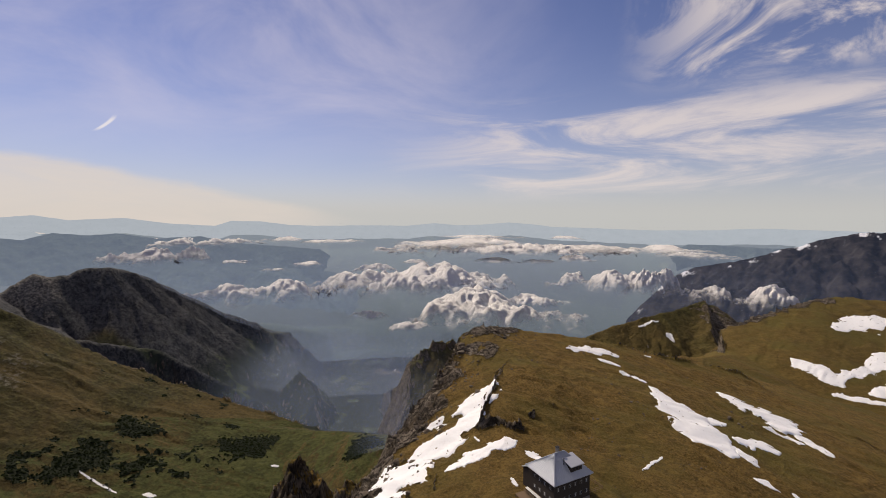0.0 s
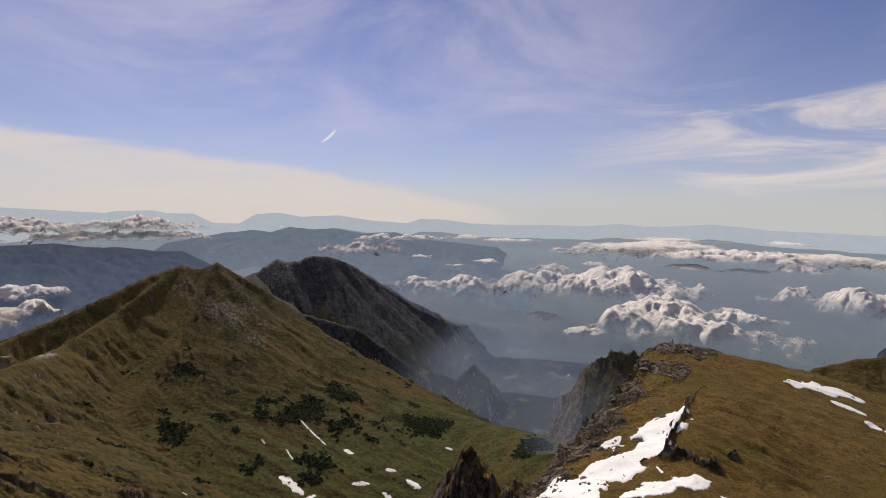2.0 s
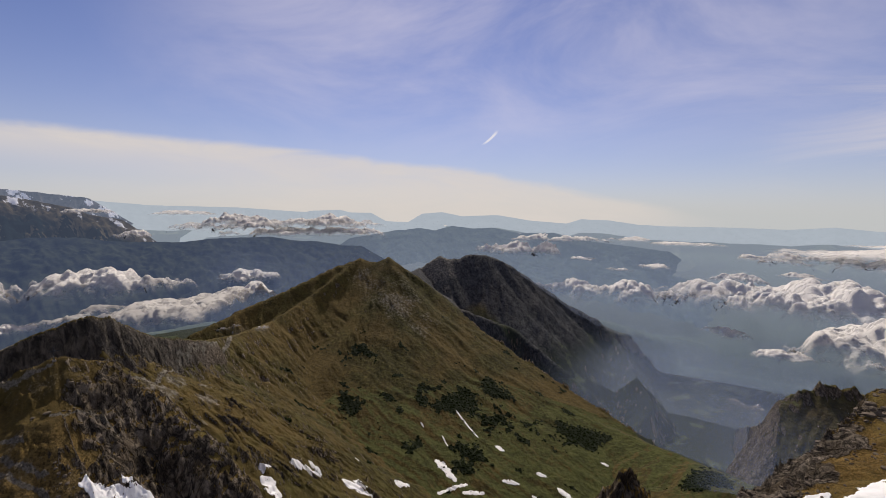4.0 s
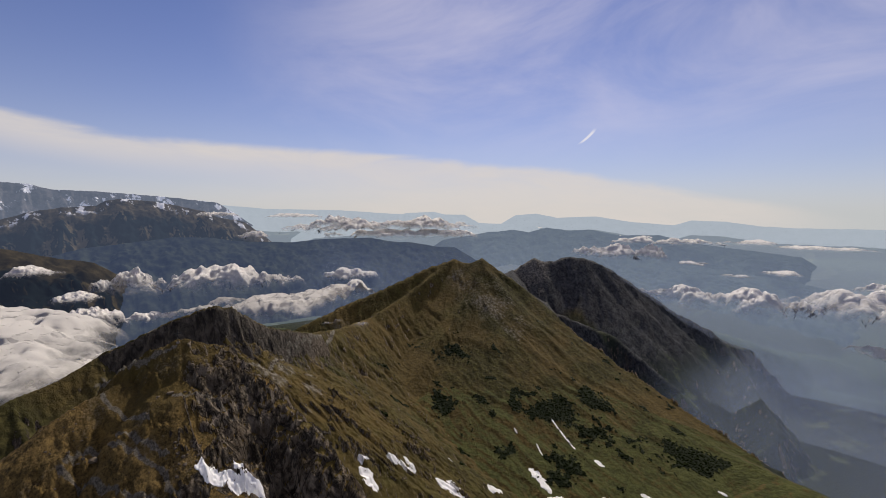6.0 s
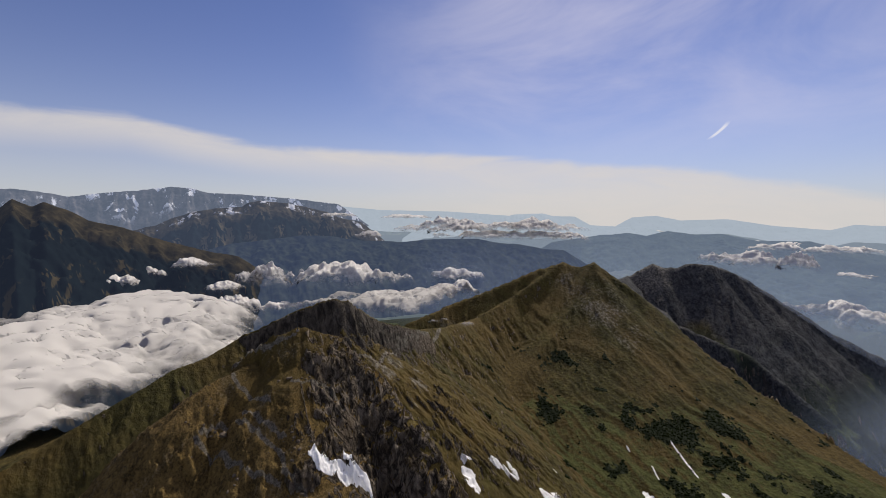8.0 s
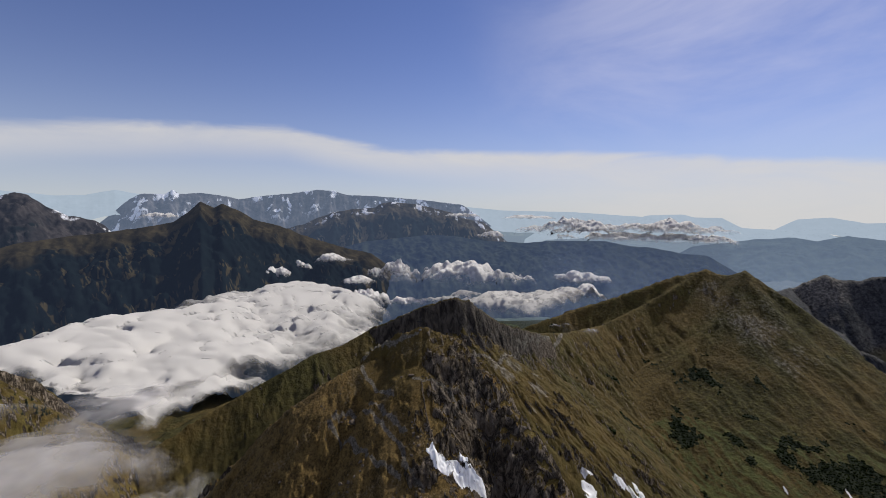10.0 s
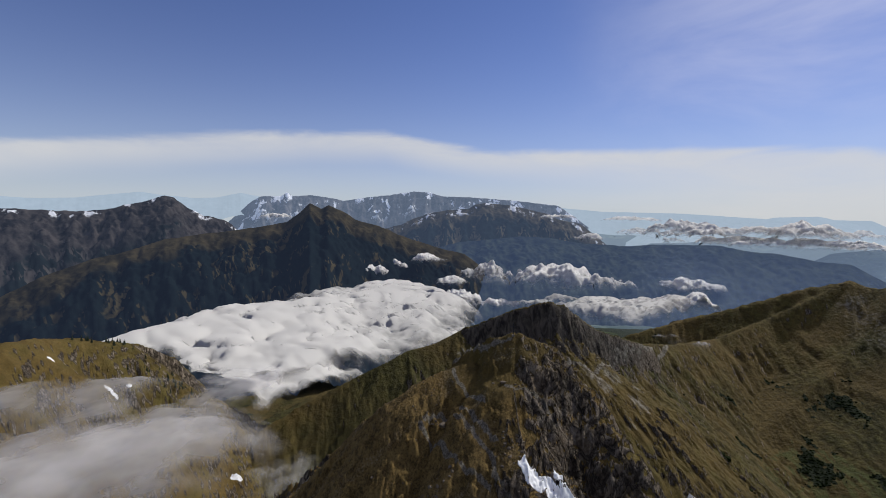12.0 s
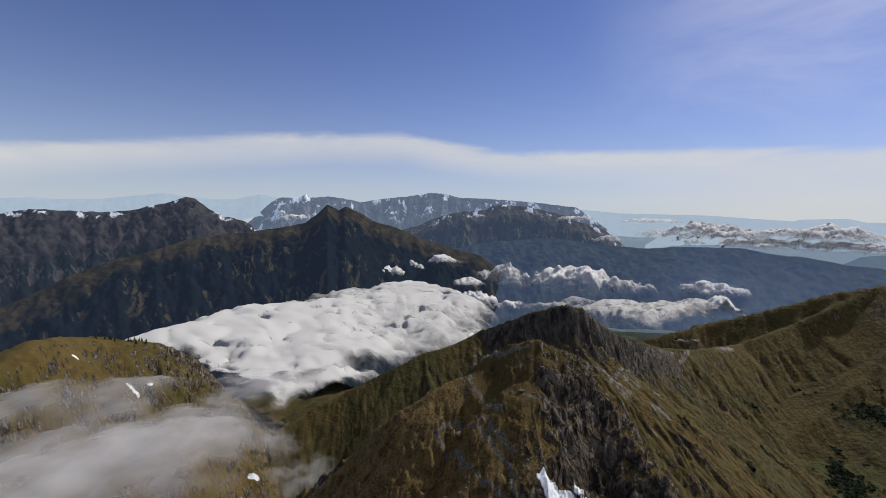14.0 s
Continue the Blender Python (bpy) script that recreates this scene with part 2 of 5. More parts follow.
RIDGES = {
    "saddle_arm": [(-1145, 366, -235), (-1198, 429, -264), (-1307, 560, -294), (-1440, 747, -307), (-1533, 947, -259), (-1563, 1201, -137)],
    "green_back": [(-1634, 543, -358), (-1666, 739, -304), (-1639, 903, -247), (-1599, 1101, -168), (-1563, 1201, -137), (-1528, 1261, -154), (-1484, 1296, -132), (-1567, 1501, -228), (-1776, 1787, -245)],
    "green_spur": [(-1484, 1296, -132), (-1338, 1377, -234), (-1236, 1402, -314), (-1120, 1433, -418), (-974, 1439, -519), (-783, 1437, -592), (-601, 1412, -625), (-456, 1390, -644)],
    "green_face": [(-1563, 1201, -137), (-1418, 1143, -325), (-1235, 1050, -495), (-1118, 1001, -600)],
    "shoulder": [(-1567, 1501, -228), (-1442, 1580, -358), (-1316, 1723, -430), (-1178, 1819, -483), (-1030, 1792, -546), (-752, 1761, -672)],
    "dark_mountain": [(-1776, 1787, -245), (-1735, 1895, -182), (-1691, 1960, -206), (-1619, 2058, -174), (-1561, 2102, -174), (-1490, 2177, -215), (-1386, 2278, -302), (-1186, 2421, -465), (-1057, 2500, -536), (-936, 2462, -628)],
    "dark_foot": [(-1057, 2500, -536), (-911, 2435, -622), (-707, 2136, -678), (-551, 1901, -712), (-490, 1790, -800)],
    "rock_ridge": [(-1146, 438, -259), (-971, 304, -189), (-915, 244, -160), (-866, 191, -121), (-851, 167, -103), (-836, 138, -93), (-831, 96, -101), (-826, 38, -123), (-816, -21, -146), (-808, -36, -158)],
    "south_arm": [(-816, -21, -146), (-793, -58, -163), (-768, -103, -171), (-739, -145, -187), (-696, -225, -223), (-646, -293, -252), (-619, -322, -276), (-576, -354, -281), (-520, -380, -330)],
    "west_hill": [(-345, -459, -83), (-410, -460, -86), (-455, -475, -78), (-503, -485, -88), (-540, -477, -99), (-583, -460, -116), (-611, -441, -151), (-635, -417, -192)],
    "far_knob": [(239, 868, -194), (335, 889, -160), (421, 907, -141), (490, 929, -132), (550, 953, -119), (587, 954, -133), (612, 914, -166), (629, 878, -203)],
    "crag": [(-98, 1296, -372), (-65, 1298, -332), (-24, 1320, -311), (27, 1340, -315), (71, 1348, -329), (191, 1286, -361)],
    "rock_spur": [(-768, -103, -171), (-700, -80, -215), (-620, -70, -290), (-540, -90, -370)],
    "hut_back": [(19, 227, 8), (38, 247, 0), (80, 289, -17), (124, 327, -35), (169, 362, -49), (241, 404, -64), (282, 437, -72), (316, 510, -90), (350, 512, -71), (392, 518, -52), (434, 523, -33), (470, 519, -29), (520, 490, -34), (640, 400, -50)],
    "hut_ridge": [(-40, 20, -30), (-14, 70, -12), (5, 103, -3), (18, 128, -1), (23, 160, 1), (25, 190, 4), (19, 227, 8)],
    "knob_spur": [(560, 956, -116), (545, 915, -133), (520, 860, -158), (505, 800, -190), (470, 700, -260)],
    "basin_step": [(-953, 1334, -456), (-810, 1333, -511), (-659, 1325, -560), (-530, 1317, -576), (-396, 1291, -573), (-279, 1239, -554), (-190, 1185, -532), (-108, 1125, -508), (-33, 1069, -482)],
    "outcrop": [(12, 141, -6), (16, 151, 1), (20, 163, 4.5), (25, 176, 5.5), (30, 190, 4)],
    "towers": [(-100, 250, -110), (-79, 237, -67), (-66, 236, -88), (-49, 235, -76), (-30, 215, -90)],
    "cross_south": [(-203, 26, 16), (-201, 9, 6), (-196, -5, 2), (-190, -13, -2), (-183, -19, -11), (-177, -26, -19), (-170, -31, -27), (-150, -55, -62), (-120, -80, -110)],
    "cross_north": [(-203, 26, 16), (-204, 38, 11), (-198, 43, 3), (-190, 51, -2), (-179, 55, -9), (-166, 61, -16), (-140, 72, -40), (-110, 80, -75)],
    "cross_nose": [(-203, 24, 17), (-190, 22, 6), (-175, 23, -5), (-155, 26, -17), (-125, 32, -48), (-80, 30, -75), (-40, 20, -30)],
}


def slope(grade, foot=600.0):
    """A flank that falls at grade and eases out towards its foot."""
    ds = np.array([0, 10, 25, 50, 100, 160, 240, 340, 460, 600, 800, 1100, 1500, 2500.0])
    return list(zip(ds, foot * (1 - np.exp(-grade * ds / foot))))


def round_top(grade, foot=420.0, soft=6.0):
    """As slope, with a rounded crest."""
    return [(d, float(np.sqrt(h * h + (grade * soft) ** 2) - grade * soft)) for d, h in slope(grade, foot)]


def land_height(X, Y):
    r = np.hypot(X, Y)
    h = np.interp(r, [0, 1350, 1650, 2100, 2900, 3300, 3900, 4500, 4900], [-630, -630, -715, -800, -800, -690, -460, -275, -95])
    h = h + 22 * fbm(X, Y, 420, 4, 5) * np.clip(r / 900, 0, 1)
    R = RIDGES
    h = tent(X, Y, h, R["green_back"], slope(0.75, 700), slope(0.85, 620), 5, 16, 80, 13, 2200)
    h = tent(X, Y, h, R["green_spur"], slope(0.8, 520), slope(0.8, 540), 4, 9, 60, 14, 2000)
    h = tent(X, Y, h, R["green_face"], slope(0.6, 520), slope(0.6, 520), 3, 4, 50, 15, 700)
    h = tent(X, Y, h, R["saddle_arm"], slope(0.7, 600), slope(1.0, 560), 3, 20, 45, 16, 1600)
    # behind the spur the ground breaks away into the wooded valley
    a_ = np.degrees(np.arctan2(-X, Y))
    spur_a = [1.8, 5.5, 12.7, 17, 18.2, 23, 28.6, 34, 38, 41.4, 44.2, 48.9]
    spur_r = np.interp(a_, spur_a, [1069, 1130, 1290, 1440, 1463, 1535, 1636, 1738, 1819, 1869, 1920, 1970])
    spur_z = np.interp(a_, spur_a, [-482, -508, -554, -600, -644, -625, -592, -519, -418, -314, -234, -132])
    brink = np.maximum(spur_z - 1.0 * (r - spur_r - 12), -820) + 500 * np.clip((a_ - 39) / 6, 0, 1) + 500 * np.clip((-4 - a_) / 10, 0, 1) + 600 * np.clip((r - 3000) / 400, 0, 1)
    h = np.where((a_ > -16) & (a_ < 46) & (r > spur_r + 12) & (r < 3400), np.minimum(h, brink), h)
    h = tent(X, Y, h, R["dark_mountain"], slope(0.9, 700), slope(0.95, 1600), 10, 30, 110, 11)
    h = tent(X, Y, h, R["dark_foot"], slope(1.1, 2500), slope(1.0, 2500), 6, 14, 70, 32, 900)
    h = tent(X, Y, h, R["shoulder"], slope(1.0, 2500), slope(1.05, 2500), 5, 18, 80, 12, 1600)
    h = tent(X, Y, h, R["basin_step"], [(0, 0), (40, 14), (120, 70), (300, 220), (600, 420)], [(0, 0), (60, 12), (160, 46), (300, 110), (600, 320)], 6, 12, 70, 31, 600, 0.35)
    wall = [(0, 0), (6, 14), (22, 54), (46, 82), (200, 190), (500, 430), (900, 700)]
    h = tent(X, Y, h, R["rock_ridge"], wall, slope(0.9, 560), 4, 15, 44, 17, 1000)
    h = tent(X, Y, h, R["south_arm"], slope(0.78, 1500), slope(0.9, 900), 3, 12, 90, 29, 900)
    h = tent(X, Y, h, R["rock_spur"], slope(0.8, 900), slope(0.9, 900), 4, 10, 40, 27, 500)
    h = tent(X, Y, h, R["west_hill"], round_top(0.72, 900, 14), round_top(1.1, 2000, 12), 4, 17, 42, 18, 800)
    h = tent(X, Y, h, R["far_knob"], slope(0.7, 500), [(0, 0), (60, 34), (130, 80), (260, 230), (700, 560), (900, 700)], 5, 12, 60, 19, 600)
    h = tent(X, Y, h, R["knob_spur"], [(0, 0), (15, 22), (60, 86), (200, 220), (700, 480), (1500, 560)], [(0, 0), (60, 30), (150, 90), (260, 220), (700, 560)], 8, 18, 40, 30, 500, 1.0)
    tooth = [(0, 0), (8, 15), (40, 44), (120, 105), (300, 235), (800, 480)]
    h = tent(X, Y, h, R["crag"], tooth, tooth, 22, 14, 40, 20, 900, 1.6)
    h = tent(X, Y, h, R["hut_back"], [(0, 0), (30, 22), (70, 70), (120, 170), (300, 450), (560, 720)], [(0, 0), (40, 9), (120, 32), (300, 84), (600, 330), (900, 700)], 2.5, 3, 40, 21, 800, 1.8)
    edge = [(0, 0), (10, 2.5), (22, 7.5), (38, 16), (50, 25), (60, 44), (75, 90), (110, 160), (300, 400), (560, 700)]
    h = tent(X, Y, h, R["hut_ridge"], edge, [(0, 0), (20, 2.0), (60, 8), (150, 32), (400, 180), (800, 700)], 1.0, 3, 26, 22, 800)
    # the west side of the hut ridge breaks off along a rim
    rim_x = np.interp(Y, [60, 120, 139, 148, 159, 175, 190, 205, 222, 228, 245, 300, 370, 430], [-48, -37, -29, -25, -20, -13.5, -5, 5, 10, 16, 32, 84, 167, 252])
    rim_z = np.interp(Y, [60, 120, 139, 148, 159, 175, 190, 205, 222, 228, 245, 300, 370, 430], [-34, -28, -25, -23, -18, -15, -9, -4, 4, 8, 0, -22, -50, -68])
    rim_x = rim_x + 3.0 * fbm(X, Y, 14, 3, 81)
    fall = rim_z - 2.3 * (rim_x - X)
    h = np.where((X < rim_x) & (Y > 60) & (Y < 430) & (X > -120), np.minimum(h, np.maximum(fall, -180)), h)
    h = tent(X, Y, h, R["outcrop"], [(0, 0), (3, 3), (7, 11), (11, 17), (60, 80), (400, 500)], [(0, 0), (10, 0.6), (22, 3), (40, 9), (60, 30), (400, 400)], 0.8, 2, 9, 28, 60)
    # levelled ground round the hut
    pad = np.clip((21 - np.hypot(X - 27.7, Y - 103.6)) / 9, 0, 1)
    h = h + (-1.0 - h) * pad * pad * (3 - 2 * pad)
    spike = [(0, 0), (3, 3), (9, 11), (18, 26), (30, 50), (52, 100), (120, 190), (400, 520)]
    h = tent(X, Y, h, R["towers"], spike, spike, 14, 10, 18, 23, 300)
    cliff = [(0, 0), (3, 2), (7, 9), (16, 36), (40, 98), (120, 190), (500, 620)]
    h = tent(X, Y, h, R["cross_south"], round_top(1.1, 2000, 7), round_top(1.1, 2000, 5), 1.5, 5, 22, 24, 500, 1.5)
    h = tent(X, Y, h, R["cross_north"], cliff, round_top(1.05, 2000, 5), 2.0, 8, 18, 25, 500)
    h = tent(X, Y, h, R["cross_nose"], [(0, 0), (8, 4), (25, 20), (42, 48), (60, 95), (120, 190), (500, 720)], round_top(0.9, 2000, 9), 2.0, 6, 20, 26, 500, 1.0)
    return h


def fine_relief(X, Y, steep):
    """Small relief in metres, stronger where the ground is steep."""
    r = np.hypot(X, Y)
    rock = np.clip((steep - 0.75) / 0.7, 0, 1)
    size = np.clip(r / 260, 1, 7)
    small = fbm(X, Y, 9.0, 4, 31, 0.55) * 0.7 * np.clip(1.6 - r / 500, 0, 1)
    crags = (fbm(X, Y, 16.0, 5, 33, 0.55, True) - 0.15) * 2.4 * np.clip(1.5 - r / 600, 0, 1)
    far = (fbm(X, Y, 60.0, 5, 35, 0.55, True) - 0.15) * 5.0 * np.clip((r - 250) / 600, 0, 1)
    return small + rock * (crags + far) + far * 0.22


# plan of the sheet: rings round the middle of the place, closer where it is looked at
AZ = np.concatenate([np.arange(-48, 143, 0.135), np.arange(143, 312, 3.0)])
rings = []
for r0, r1, grow in ((40, 90, 0.05), (90, 350, 0.0046), (350, 720, 0.009), (720, 930, 0.0032), (930, 1750, 0.0044), (1750, 2800, 0.007), (2800, 4930, 0.016)):
    rings.append(np.exp(np.arange(math.log(r0), math.log(r1), grow)))
RADII = np.concatenate(rings)


def grid_faces(rows, cols, closed=False):
    i, j = np.meshgrid(np.arange(rows - 1), np.arange(cols if closed else cols - 1), indexing="ij")
    k = (j + 1) % cols
    return np.stack([i * cols + j, (i + 1) * cols + j, (i + 1) * cols + k, i * cols + k], -1).reshape(-1, 4)


def mesh_from(name, verts, faces, attrs=None, smooth=True):
    me = bpy.data.meshes.new(name)
    me.vertices.add(len(verts))
    me.vertices.foreach_set("co", np.asarray(verts, np.float32).ravel())
    n = faces.shape[1]
    me.loops.add(faces.size)
    me.loops.foreach_set("vertex_index", faces.astype(np.int32).ravel())
    me.polygons.add(len(faces))
    me.polygons.foreach_set("loop_start", np.arange(0, faces.size, n, dtype=np.int32))
    me.polygons.foreach_set("loop_total", np.full(len(faces), n, np.int32))
    me.polygons.foreach_set("use_smooth", np.full(len(faces), smooth))
    me.update(calc_edges=True)
    for key, val in (attrs or {}).items():
        a = me.attributes.new(key, "FLOAT", "POINT")
        a.data.foreach_set("value", np.asarray(val, np.float32).ravel())
    return me


def steepness(P):
    """Tangent of the ground's tilt on a grid of places."""
    du, dv = np.gradient(P, axis=0), np.gradient(P, axis=1)
    n = np.cross(du, dv)
    return np.hypot(n[..., 0], n[..., 1]) / np.maximum(np.abs(n[..., 2]), 1e-6)


def material(name):
    m = bpy.data.materials.new(name)
    m.use_nodes = True
    return m, Tree(m.node_tree)


def plain(name, low, high, scale=3.0, rough=0.8, metal=0.0, bump=0.2, spec=0.3):
    """A simple surface whose colour wanders between two tones, with fine relief."""
    m, g = material(name)
    spot = g("ShaderNodeTexCoord").outputs["Object"]
    n = g.noise(spot, scale, 6, 0.65)
    fine = g.noise(spot, scale * 7, 4, 0.6)
    b = g("ShaderNodeBump", {"Height": fine, "Strength": bump, "Distance": 0.04})
    tone = g.mix(g.math("ADD", g.math("MULTIPLY", n, 0.75), g.math("MULTIPLY", fine, 0.25)), (*low, 1), (*high, 1))
    s = g("ShaderNodeBsdfPrincipled", {"Base Color": tone, "Roughness": rough, "Metallic": metal, "Specular IOR Level": spec, "Normal": b.outputs[0]})
    g("ShaderNodeOutputMaterial", {"Surface": s.outputs[0]})
    return m


GROUND, g = material("alpine_ground")
spot = g("ShaderNodeTexCoord").outputs["Object"]
near_ = g.attr("near")
n0, n1 = g.noise(spot, 0.006, 6), g.noise(spot, 0.03, 7, 0.62)
n2, n3, n4 = g.noise(spot, 0.22, 7, 0.68), g.noise(spot, 1.3, 6, 0.72), g.noise(spot, 0.6, 3, 0.5, dist=0.5)
n5 = g.noise(spot, 0.10, 5, 0.62)


def by_nearness(far_value, near_value):
    return g.math("MULTIPLY_ADD", g.math("SUBTRACT", near_value, far_value), near_, far_value)


mid, fine = by_nearness(n1, n2), by_nearness(n5, n3)
streaky = g.noise(g.scaled(spot, (1, 1, 0.25)), 0.10, 7, 0.66, dist=0.6)
tuft = g.math("ADD", g.math("MULTIPLY", mid, 0.45), g.math("MULTIPLY", fine, 0.55))
# dry brown grass
brown = g.mix(g.step(tuft, 0.39, 0.61), (0.100, 0.064, 0.018, 1), (0.232, 0.147, 0.043, 1))
brown = g.mix(g.step(n1, 0.42, 0.68), brown, g.mix(tuft, (0.085, 0.067, 0.018, 1), (0.190, 0.145, 0.038, 1)))
brown = g.mix(g.math("MULTIPLY", g.step(n4, 0.58, 0.70), 0.45), brown, (0.060, 0.042, 0.016, 1))
# olive slopes
green = g.mix(g.step(tuft, 0.36, 0.64), (0.026, 0.025, 0.009, 1), (0.072, 0.066, 0.022, 1))
green = g.mix(g.step(n0, 0.40, 0.62), green, g.mix(tuft, (0.052, 0.040, 0.014, 1), (0.112, 0.084, 0.030, 1)))
green = g.mix(1.0, green, g.mix(g.step(streaky, 0.36, 0.64), (0.80, 0.79, 0.82, 1), (1.22, 1.17, 1.08, 1)), "MULTIPLY")
meadow = g.mix(g.step(tuft, 0.35, 0.65), (0.036, 0.042, 0.013, 1), (0.080, 0.085, 0.026, 1))
# broken rock: pale faces, dark fissures that run down the wall
crack = g.noise(g.scaled(spot, (1, 1, 0.4)), 0.28, 9, 0.72, dist=0.9)
joint = g.math("ABSOLUTE", g.math("SUBTRACT", g.noise(g.scaled(spot, (1, 1, 0.35)), 0.16, 6, 0.6, dist=1.2), 0.5))
joint = g.math("SUBTRACT", 1.0, g.step(joint, 0.0, 0.055))
stone = g.mix(g.step(crack, 0.36, 0.64), (0.070, 0.055, 0.040, 1), (0.360, 0.300, 0.230, 1))
stone = g.mix(g.step(streaky, 0.42, 0.70), stone, g.mix(crack, (0.050, 0.036, 0.022, 1), (0.150, 0.112, 0.070, 1)))
stone = g.mix(g.math("MULTIPLY", joint, 0.8), stone, (0.020, 0.016, 0.012, 1))
grass = g.mix(g.attr("green"), brown, green)
grass = g.mix(g.attr("meadow"), grass, meadow)
rusty = g.mix(g.step(tuft, 0.36, 0.62), (0.050, 0.036, 0.014, 1), (0.240, 0.160, 0.058, 1))
grass = g.mix(g.attr("heath"), grass, rusty)
pine = g.mix(fine, (0.007, 0.011, 0.006, 1), (0.026, 0.032, 0.015, 1))
fuzzy = g.step(g.math("ADD", g.attr("shrub"), g.math("MULTIPLY", g.math("SUBTRACT", n5, 0.5), 0.9)), 0.4, 0.6)
grass = g.mix(fuzzy, grass, pine)
clearing = g.step(g.noise(spot, 0.010, 6, 0.62, dist=0.5), 0.56, 0.63)
forest = g.mix(clearing, g.mix(n5, (0.012, 0.018, 0.013, 1), (0.034, 0.044, 0.028, 1)), g.mix(n1, (0.050, 0.066, 0.026, 1), (0.090, 0.104, 0.046, 1)))
grass = g.mix(g.attr("wood"), grass, forest)
bare = g.step(g.math("ADD", g.attr("rock"), g.math("MULTIPLY", g.math("SUBTRACT", mid, 0.5), 0.9)), 0.38, 0.62)
stone = g.mix(g.attr("cliff"), stone, g.mix(g.step(streaky, 0.35, 0.65), (0.030, 0.027, 0.024, 1), (0.140, 0.122, 0.100, 1)))
tone = g.mix(bare, grass, stone)
# dark blue-grey rock tone that carries the shade of the far flank
shaded_tone = g.mix(g.step(g.math("ADD", g.math("MULTIPLY", streaky, 0.6), g.math("MULTIPLY", n1, 0.4)), 0.38, 0.62), (0.016, 0.019, 0.024, 1), (0.082, 0.084, 0.088, 1))
tone = g.mix(g.math("MULTIPLY", g.attr("shaded_rock"), 0.95), tone, shaded_tone)
pebble = g.mix(g.step(fine, 0.35, 0.65), (0.080, 0.072, 0.058, 1), (0.250, 0.230, 0.195, 1))
loose = g.step(g.math("ADD", g.attr("scree"), g.math("MULTIPLY", g.math("SUBTRACT", fine, 0.5), 1.0)), 0.30, 0.85)
tone = g.mix(g.math("MULTIPLY", loose, 0.85), tone, pebble)
soft_relief = g.math("ADD", g.math("MULTIPLY", n2, 0.55), g.math("MULTIPLY", n3, 0.42))
hard_relief = g.math("MULTIPLY", g.math("SUBTRACT", crack, g.math("MULTIPLY", joint, 0.5)), g.math("MULTIPLY", bare, 1.5))
relief = g.math("ADD", by_nearness(g.math("MULTIPLY", n5, 1.9), soft_relief), hard_relief)
bump = g("ShaderNodeBump", {"Height": relief, "Strength": 1.0, "Distance": 3.0})
shade = g("ShaderNodeBsdfPrincipled", {"Base Color": tone, "Roughness": 0.95, "Specular IOR Level": 0.12, "Normal": bump.outputs[0]})
g("ShaderNodeOutputMaterial", {"Surface": shade.outputs[0]})

VALLEY, g = material("valley_floor")
spot = g("ShaderNodeTexCoord").outputs["Object"]
woods = g.mix(g.noise(spot, 0.02, 6, 0.6), (0.012, 0.02, 0.012, 1), (0.03, 0.045, 0.022, 1))
fields = g.mix(g.noise(spot, 0.03, 4), (0.035, 0.05, 0.022, 1), (0.08, 0.088, 0.045, 1))
open_land = g.step(g.noise(spot, 0.0042, 6, 0.62, dist=0.6), 0.57, 0.63)
# emission that pales with distance paints haze onto the floor
haze_glow = g.mix(g.attr("air"), (0.035, 0.045, 0.062, 1), (0.20, 0.245, 0.31, 1))
shade = g("ShaderNodeBsdfPrincipled", {"Base Color": g.mix(open_land, woods, fields), "Roughness": 1.0, "Specular IOR Level": 0.0, "Emission Color": haze_glow, "Emission Strength": 1.0})
g("ShaderNodeOutputMaterial", {"Surface": shade.outputs[0]})

SNOW, g = material("old_snow")
spot = g("ShaderNodeTexCoord").outputs["Object"]
dirt = g.step(g.noise(spot, 0.5, 6, 0.7), 0.5, 0.85)
tone = g.mix(g.math("MULTIPLY", dirt, 0.5), (0.86, 0.86, 0.85, 1), (0.6, 0.55, 0.48, 1))
bump = g("ShaderNodeBump", {"Height": g.noise(spot, 0.9, 5, 0.6), "Strength": 0.35, "Distance": 0.5})
snowy = g("ShaderNodeBsdfPrincipled", {"Base Color": tone, "Roughness": 0.75, "Specular IOR Level": 0.2, "Normal": bump.outputs[0]})
melted = g.step(g.noise(spot, 0.33, 5, 0.62, dist=0.5), 0.64, 0.665)
shade = g("ShaderNodeMixShader", {0: melted, 1: snowy.outputs[0], 2: g("ShaderNodeBsdfTransparent").outputs[0]})
g("ShaderNodeOutputMaterial", {"Surface": shade.outputs[0]})

CLOUD, g = material("cloud")
spot = g("ShaderNodeTexCoord").outputs["Object"]
wisp = g.math("ADD", g.math("MULTIPLY", g.noise(spot, 0.012, 6, 0.65), 0.6), g.math("MULTIPLY", g.noise(spot, 0.05, 5, 0.6), 0.4))
body = g.step(g.math("ADD", g.attr("thick"), g.math("MULTIPLY", g.math("SUBTRACT", wisp, 0.5), 1.1)), 0.05, 0.8)
body = g.math("MULTIPLY", body, g.step(g.attr("thick"), 0.0, 0.18))
outward = g("ShaderNodeNewGeometry").outputs["Normal"]
upward = g("ShaderNodeVectorMath", {0: outward, 1: (0.0, 0.0, 0.9)}, operation="ADD").outputs[0]
curl = g("ShaderNodeVectorMath", {0: upward}, operation="NORMALIZE").outputs[0]
pale = g.mix(1.0, g("ShaderNodeCombineColor", {0: g.attr("albedo"), 1: g.attr("albedo"), 2: g.attr("albedo")}).outputs[0], (1.0, 0.98, 0.965, 1), "MULTIPLY")
